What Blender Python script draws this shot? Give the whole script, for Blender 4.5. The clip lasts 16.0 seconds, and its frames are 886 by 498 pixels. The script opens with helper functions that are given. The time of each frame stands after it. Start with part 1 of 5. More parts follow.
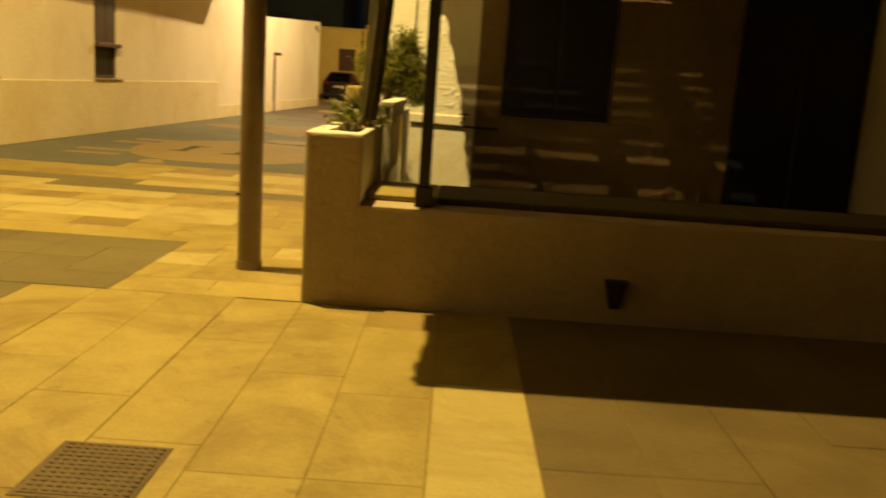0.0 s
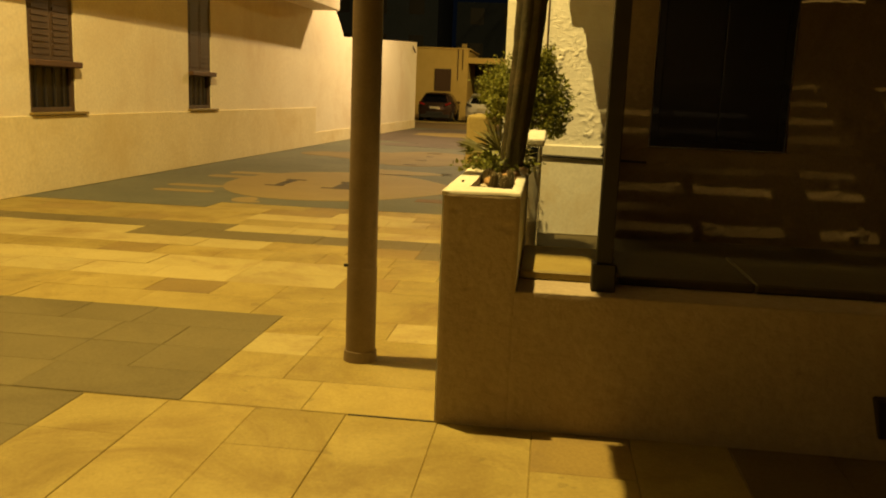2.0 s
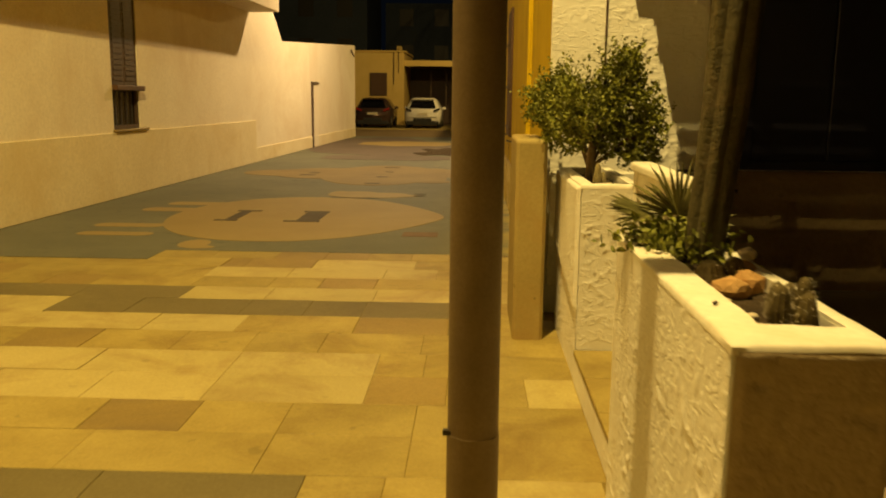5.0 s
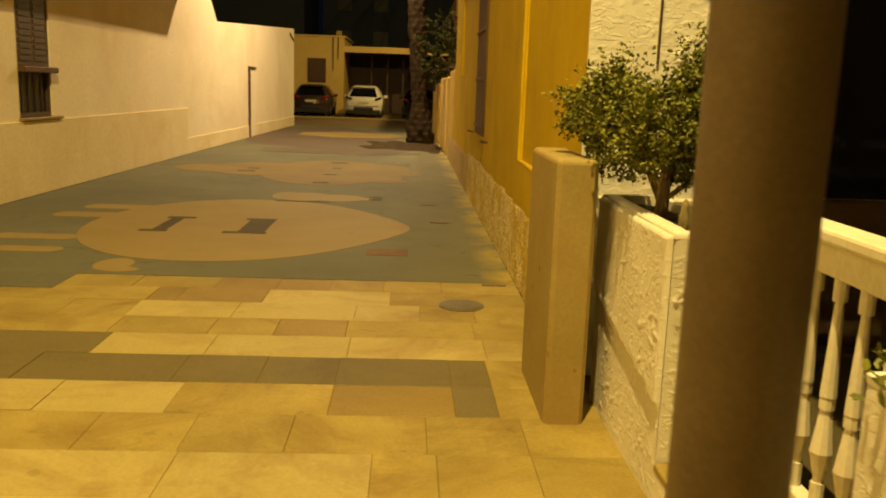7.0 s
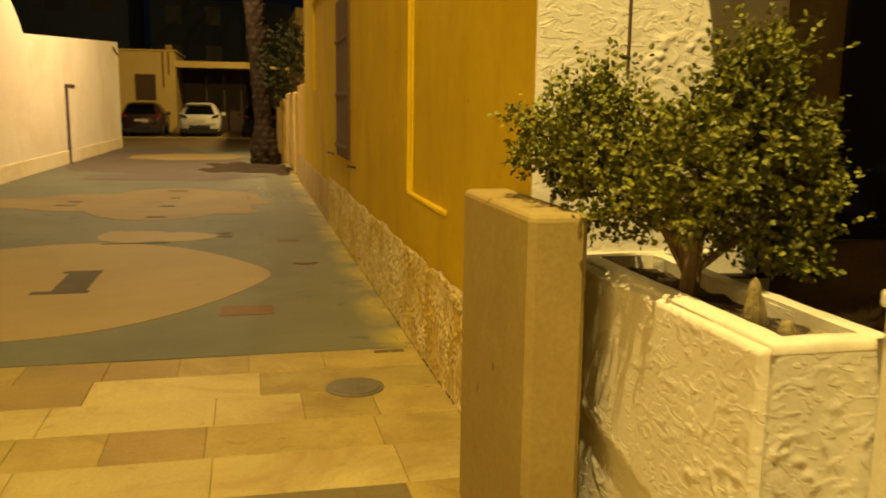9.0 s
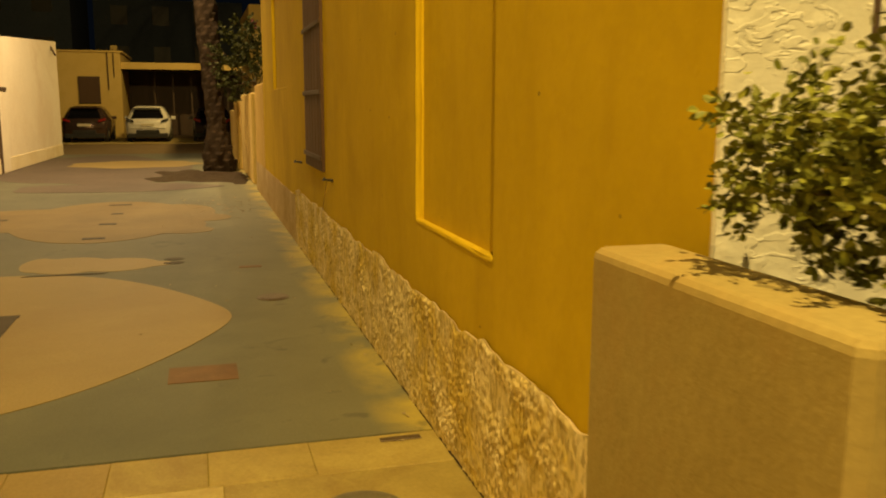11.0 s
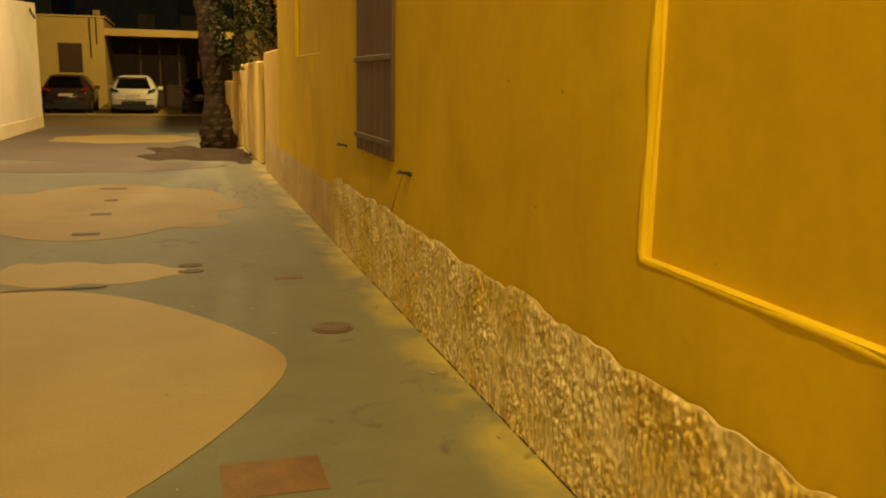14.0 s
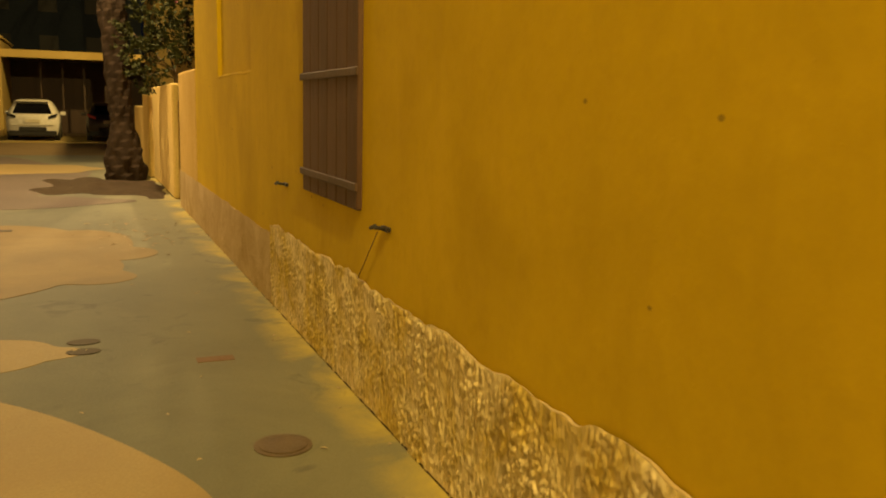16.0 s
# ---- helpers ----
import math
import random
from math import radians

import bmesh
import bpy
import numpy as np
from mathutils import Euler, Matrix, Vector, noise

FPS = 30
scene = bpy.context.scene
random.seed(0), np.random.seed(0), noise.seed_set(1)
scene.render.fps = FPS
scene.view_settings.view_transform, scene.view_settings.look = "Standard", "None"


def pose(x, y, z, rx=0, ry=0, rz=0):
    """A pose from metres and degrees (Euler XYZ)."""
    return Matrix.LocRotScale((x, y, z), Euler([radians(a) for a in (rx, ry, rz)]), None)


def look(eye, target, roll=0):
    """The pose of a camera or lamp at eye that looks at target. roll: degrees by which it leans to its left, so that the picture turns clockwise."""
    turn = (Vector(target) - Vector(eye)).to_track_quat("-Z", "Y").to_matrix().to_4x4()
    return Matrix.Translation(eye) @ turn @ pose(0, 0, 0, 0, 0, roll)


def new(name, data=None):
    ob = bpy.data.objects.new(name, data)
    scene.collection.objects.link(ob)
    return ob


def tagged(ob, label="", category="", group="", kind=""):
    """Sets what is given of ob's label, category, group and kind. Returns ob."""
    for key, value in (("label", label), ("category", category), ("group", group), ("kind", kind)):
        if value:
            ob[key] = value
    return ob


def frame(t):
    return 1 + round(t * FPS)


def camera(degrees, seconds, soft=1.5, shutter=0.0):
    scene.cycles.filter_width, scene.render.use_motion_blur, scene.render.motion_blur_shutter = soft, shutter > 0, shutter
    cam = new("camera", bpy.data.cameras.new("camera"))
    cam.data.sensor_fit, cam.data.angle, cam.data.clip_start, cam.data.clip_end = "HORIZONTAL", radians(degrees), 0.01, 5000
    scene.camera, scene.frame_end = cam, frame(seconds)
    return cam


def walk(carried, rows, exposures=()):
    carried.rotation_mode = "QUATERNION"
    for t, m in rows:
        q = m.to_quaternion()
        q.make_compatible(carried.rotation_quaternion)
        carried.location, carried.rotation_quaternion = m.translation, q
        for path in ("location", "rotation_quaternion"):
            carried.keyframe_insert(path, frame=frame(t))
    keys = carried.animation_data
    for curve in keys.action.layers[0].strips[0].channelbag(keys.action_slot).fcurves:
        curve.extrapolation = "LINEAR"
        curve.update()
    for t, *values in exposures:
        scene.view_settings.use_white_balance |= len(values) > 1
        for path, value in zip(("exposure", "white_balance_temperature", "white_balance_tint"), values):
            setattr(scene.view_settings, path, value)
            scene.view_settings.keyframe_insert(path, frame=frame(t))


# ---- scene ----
cam = camera(55.0, 16.0, soft=1.9, shutter=0.5)
PATH = [
    (0, (0.215, -0.251, 1.382), (0.202, 1.711, 0.998), 3.9),
    (0.5, (0.127, 0.129, 1.38), (-0.078, 2.08, 0.987), 3.3),
    (1, (0.029, 0.454, 1.424), (-0.227, 2.408, 1.085), 3.2),
    (1.5, (-0.142, 0.845, 1.458), (-0.37, 2.801, 1.108), 3.1),
    (2, (-0.233, 1.21, 1.445), (-0.464, 3.165, 1.088), 2.3),
    (2.5, (-0.349, 1.515, 1.479), (-0.545, 3.469, 1.103), 1.8),
    (3, (-0.514, 1.809, 1.523), (-0.693, 3.759, 1.116), 0.7),
    (3.5, (-0.687, 2.081, 1.489), (-0.847, 4.036, 1.102), 1.3),
    (4, (-0.83, 2.394, 1.557), (-0.967, 4.36, 1.216), 0.7),
    (4.5, (-1.034, 2.754, 1.549), (-1.131, 4.72, 1.198), 0.5),
    (5, (-1.198, 3.118, 1.53), (-1.266, 5.086, 1.182), 0.6),
    (5.2, (-1.23, 3.299, 1.544), (-1.289, 5.268, 1.201), 0.7),
    (7.5, (-1.695, 4.857, 1.617), (-1.535, 6.813, 1.226), 0.9),
    (8, (-1.72, 5.216, 1.655), (-1.443, 7.154, 1.248), -0.3),
    (8.2, (-1.722, 5.425, 1.598), (-1.387, 7.362, 1.225), 0.6),
    (8.5, (-1.721, 5.626, 1.633), (-1.351, 7.565, 1.315), 0.5),
    (9, (-1.766, 6.014, 1.61), (-1.321, 7.936, 1.276), 0.8),
    (9.2, (-1.808, 6.193, 1.611), (-1.317, 8.102, 1.272), 1.1),
    (11.5, (-1.758, 7.924, 1.569), (-1.214, 9.82, 1.24), 0.2),
    (12, (-1.808, 8.259, 1.55), (-1.32, 10.169, 1.211), -0.4),
    (12.5, (-1.952, 8.486, 1.563), (-1.405, 10.377, 1.212), -0.2),
    (13, (-1.93, 8.865, 1.561), (-1.357, 10.745, 1.192), -0.7),
    (13.5, (-2.009, 9.158, 1.549), (-1.46, 11.044, 1.173), 0.8),
    (14, (-2.092, 9.488, 1.558), (-1.511, 11.362, 1.17), 1.0),
    (14.5, (-2.082, 9.857, 1.535), (-1.457, 11.732, 1.229), -0.1),
    (15, (-2.049, 10.245, 1.539), (-1.369, 12.102, 1.243), 0.9),
    (15.5, (-2.031, 10.633, 1.526), (-1.298, 12.468, 1.22), 1.4),
    (16, (-1.983, 11.013, 1.527), (-1.219, 12.833, 1.205), 1.4),
]
walk(cam, [(t, look(eye, target, roll)) for t, eye, target, roll in PATH], exposures=[(0.0, 0.28), (1.0, 0.03), (2.5, 0.0), (3.5, -0.05), (5.0, -0.15), (7.5, -0.03), (9.0, -0.04), (11.5, 0.03), (13.0, 0.18), (14.5, 0.2), (16.0, 0.32)])

# ---- light: two high sodium street lamps and a dark night sky ----
world = bpy.data.worlds.new("night_sky")
scene.world = world
world.use_nodes = True
world.node_tree.nodes["Background"].inputs[0].default_value = (0.25, 0.38, 0.62, 1)
world.node_tree.nodes["Background"].inputs[1].default_value = 0.006


def street_light(name, place, watts, colour, radius):
    data = bpy.data.lights.new(name, "POINT")
    data.energy, data.color, data.shadow_soft_size = watts, colour, radius
    ob = new(name, data)
    ob.location = place
    return ob


street_light("street_light", (-2.0, 5.6, 10.0), 6500, (1.0, 0.70, 0.215), 0.055)
alley = bpy.data.lights.new("alley_light", "SPOT")
alley.energy, alley.color, alley.shadow_soft_size = 4300, (1.0, 0.69, 0.325), 0.10
alley.spot_size, alley.spot_blend = radians(166), 0.75
# a shielded lantern tipped towards the white wall
new("alley_light", alley).matrix_basis = pose(-2.6, 27.0, 7.8, 0, 33, 0)
street_light("street_end_light", (1.5, 42.5, 7.5), 2600, (1.0, 0.66, 0.2), 0.12)

# ---- materials ----


def nodes_of(name):
    m = bpy.data.materials.new(name)
    m.use_nodes = True
    t = m.node_tree
    return m, t, t.nodes["Principled BSDF"]


def mix_rgb(t, fac, a, b, blend="MIX"):
    n = t.nodes.new("ShaderNodeMix")
    n.data_type, n.blend_type = "RGBA", blend
    for sock, v in ((n.inputs[0], fac), (n.inputs[6], a), (n.inputs[7], b)):
        if isinstance(v, bpy.types.NodeSocket):
            t.links.new(v, sock)
        elif isinstance(v, tuple):
            sock.default_value = (*v, 1)
        else:
            sock.default_value = v
    return n.outputs[2]


def ramp(t, fac, lo, hi, a=0.0, b=1.0):
    n = t.nodes.new("ShaderNodeMapRange")
    t.links.new(fac, n.inputs[0])
    for k, v in zip((1, 2, 3, 4), (lo, hi, a, b)):
        n.inputs[k].default_value = v
    return n.outputs[0]


def grain(t, scale, detail=4.0, rough=0.6, stretch=None, warp=0.0, shared=False):
    co = t.nodes.new("ShaderNodeNewGeometry").outputs["Position"]
    far = t.nodes.new("ShaderNodeVectorMath")
    far.operation = "MULTIPLY_ADD"
    t.links.new(t.nodes.new("ShaderNodeObjectInfo").outputs["Random"], far.inputs[0])
    far.inputs[1].default_value = (17.0, 23.0, 9.0)
    t.links.new(co, far.inputs[2])
    co = co if shared else far.outputs[0]
    if stretch:
        mp = t.nodes.new("ShaderNodeMapping")
        mp.inputs["Scale"].default_value = stretch
        t.links.new(co, mp.inputs[0])
        co = mp.outputs[0]
    n = t.nodes.new("ShaderNodeTexNoise")
    t.links.new(co, n.inputs["Vector"])
    n.inputs["Scale"].default_value, n.inputs["Detail"].default_value = scale, detail
    n.inputs["Roughness"].default_value, n.inputs["Distortion"].default_value = rough, warp
    return n.outputs[0]


def bumped(t, bsdf, height, strength, distance, under=None):
    n = t.nodes.new("ShaderNodeBump")
    n.inputs["Strength"].default_value, n.inputs["Distance"].default_value = strength, distance
    t.links.new(height, n.inputs["Height"])
    if under:
        t.links.new(under, n.inputs["Normal"])
    t.links.new(n.outputs[0], bsdf.inputs["Normal"])
    return n.outputs[0]


def surface(name, dark, light, rough=0.8, big=1.2, small=40.0, bump=0.3, depth=0.004, stain=None, metal=0.0, spread=0.0, stretch=None, spots=0.0):
    """A mottled surface: large patches between two colours, fine grain, stains, fine relief; spread varies it from piece to piece."""
    m, t, b = nodes_of(name)
    patches = ramp(t, grain(t, big, 5, 0.65, stretch), 0.3, 0.7)
    col = mix_rgb(t, patches, dark, light)
    fine = grain(t, small, 3, 0.7, stretch)
    col = mix_rgb(t, ramp(t, fine, 0.35, 0.75, 0.0, 0.35), col, tuple(c * 0.55 for c in dark))
    if stain:
        col = mix_rgb(t, ramp(t, grain(t, big * 0.6, 6, 0.72, None, 0.8, True), 0.48, 0.70, 0.0, 0.85), col, stain)
    if spots:
        col = mix_rgb(t, ramp(t, grain(t, 9.0, 2, 0.5), 0.70, 0.74, 0.0, spots), col, tuple(c * 0.3 for c in dark))
    if spread:
        info = t.nodes.new("ShaderNodeObjectInfo").outputs["Random"]
        isle = t.nodes.new("ShaderNodeNewGeometry").outputs["Random Per Island"]
        add = t.nodes.new("ShaderNodeMath")
        add.operation = "ADD"
        t.links.new(info, add.inputs[0])
        t.links.new(isle, add.inputs[1])
        fr = t.nodes.new("ShaderNodeMath")
        fr.operation = "FRACT"
        t.links.new(add.outputs[0], fr.inputs[0])
        hsv = t.nodes.new("ShaderNodeHueSaturation")
        t.links.new(col, hsv.inputs["Color"])
        t.links.new(ramp(t, fr.outputs[0], 0, 1, 1 - spread, 1 + spread), hsv.inputs["Value"])
        col = hsv.outputs[0]
    t.links.new(col, b.inputs["Base Color"])
    b.inputs["Specular IOR Level"].default_value = 0.15 if rough > 0.78 else 0.4
    b.inputs["Roughness"].default_value, b.inputs["Metallic"].default_value = rough, metal
    t.links.new(ramp(t, fine, 0, 1, max(rough - 0.1, 0.05), min(rough + 0.1, 1.0)), b.inputs["Roughness"])
    if bump:
        bumped(t, b, fine, bump, depth)
    return m


def trowelled(name, dark, light, relief=0.02, stain=None):
    """Thrown and trowelled plaster: lumps with ragged stroke edges."""
    m, t, b = nodes_of(name)
    col = mix_rgb(t, ramp(t, grain(t, 3.0, 5), 0.3, 0.7), dark, light)
    if stain:
        col = mix_rgb(t, ramp(t, grain(t, 0.9, 6, 0.7, None, 0.5), 0.55, 0.75, 0.0, 0.7), col, stain)
    t.links.new(col, b.inputs["Base Color"])
    b.inputs["Roughness"].default_value = 0.75
    strokes = grain(t, 13.0, 3, 0.5, (1.0, 1.0, 1.8), 1.2)
    edge = ramp(t, strokes, 0.52, 0.57)
    first = bumped(t, b, edge, 0.35, relief)
    bumped(t, b, grain(t, 60.0, 3, 0.6), 0.35, 0.004, first)
    return m


def cells(t, scale, stretch, output="Distance"):
    mp = t.nodes.new("ShaderNodeMapping")
    mp.inputs["Scale"].default_value = stretch
    t.links.new(t.nodes.new("ShaderNodeNewGeometry").outputs["Position"], mp.inputs[0])
    v = t.nodes.new("ShaderNodeTexVoronoi")
    v.inputs["Scale"].default_value = scale
    t.links.new(mp.outputs[0], v.inputs["Vector"])
    return v.outputs[output]


def limewash(name, dark, light, worn):
    """Brushed lime paint: broad soft clouds, faint vertical runs, sparse small chips."""
    m, t, b = nodes_of(name)
    col = mix_rgb(t, ramp(t, grain(t, 0.9, 4, 0.55, None, 0.6), 0.35, 0.68), dark, light)
    col = mix_rgb(t, ramp(t, grain(t, 1.0, 4, 0.6, (2.2, 2.2, 0.6), 0.5), 0.5, 0.78, 0.0, 0.45), col, worn)
    col = mix_rgb(t, ramp(t, grain(t, 14.0, 4, 0.65), 0.45, 0.75, 0.0, 0.22), col, worn)
    col = mix_rgb(t, ramp(t, grain(t, 3.2, 5, 0.7), 0.5, 0.8, 0.0, 0.3), col, tuple(c * 1.12 for c in light))
    chips = ramp(t, cells(t, 3.1, (1.0, 1.0, 1.4)), 0.045, 0.03)
    col = mix_rgb(t, chips, col, tuple(c * 0.55 + 0.01 for c in dark))
    t.links.new(col, b.inputs["Base Color"])
    b.inputs["Roughness"].default_value = 0.85
    b.inputs["Specular IOR Level"].default_value = 0.15
    first = bumped(t, b, ramp(t, grain(t, 26.0, 2, 0.5), 0.70, 0.76), 0.22, 0.002)
    bumped(t, b, grain(t, 7.0, 4, 0.6), 0.25, 0.012, first)
    return m


def roughcast(name, pebble, washed, gap):
    """Upright pebbles in mortar, bare and pale or brushed over with yellow wash."""
    m, t, b = nodes_of(name)
    wash = ramp(t, grain(t, 2.2, 5, 0.7, None, 0.6), 0.42, 0.60, 0.0, 0.9)
    col = mix_rgb(t, wash, pebble, washed)
    col = mix_rgb(t, ramp(t, grain(t, 4.0, 5, 0.7, (1, 1, 0.6), 0.4), 0.57, 0.70, 0.0, 0.5), col, gap)
    shade = t.nodes.new("ShaderNodeSeparateColor")
    t.links.new(cells(t, 55.0, (1.0, 1.0, 0.45), "Color"), shade.inputs[0])
    col = mix_rgb(t, ramp(t, shade.outputs[0], 0.35, 0.95, 0.0, 0.6), col, gap)
    t.links.new(col, b.inputs["Base Color"])
    b.inputs["Roughness"].default_value = 0.8
    b.inputs["Specular IOR Level"].default_value = 0.2
    bumped(t, b, cells(t, 55.0, (1.0, 1.0, 0.45)), -0.7, 0.012)
    return m


def plain(name, colour, rough=0.6, metal=0.0):
    m, t, b = nodes_of(name)
    col = mix_rgb(t, ramp(t, grain(t, 14.0, 4), 0.3, 0.7), tuple(c * 0.8 for c in colour), colour)
    t.links.new(col, b.inputs["Base Color"])
    b.inputs["Roughness"].default_value, b.inputs["Metallic"].default_value = rough, metal
    return m


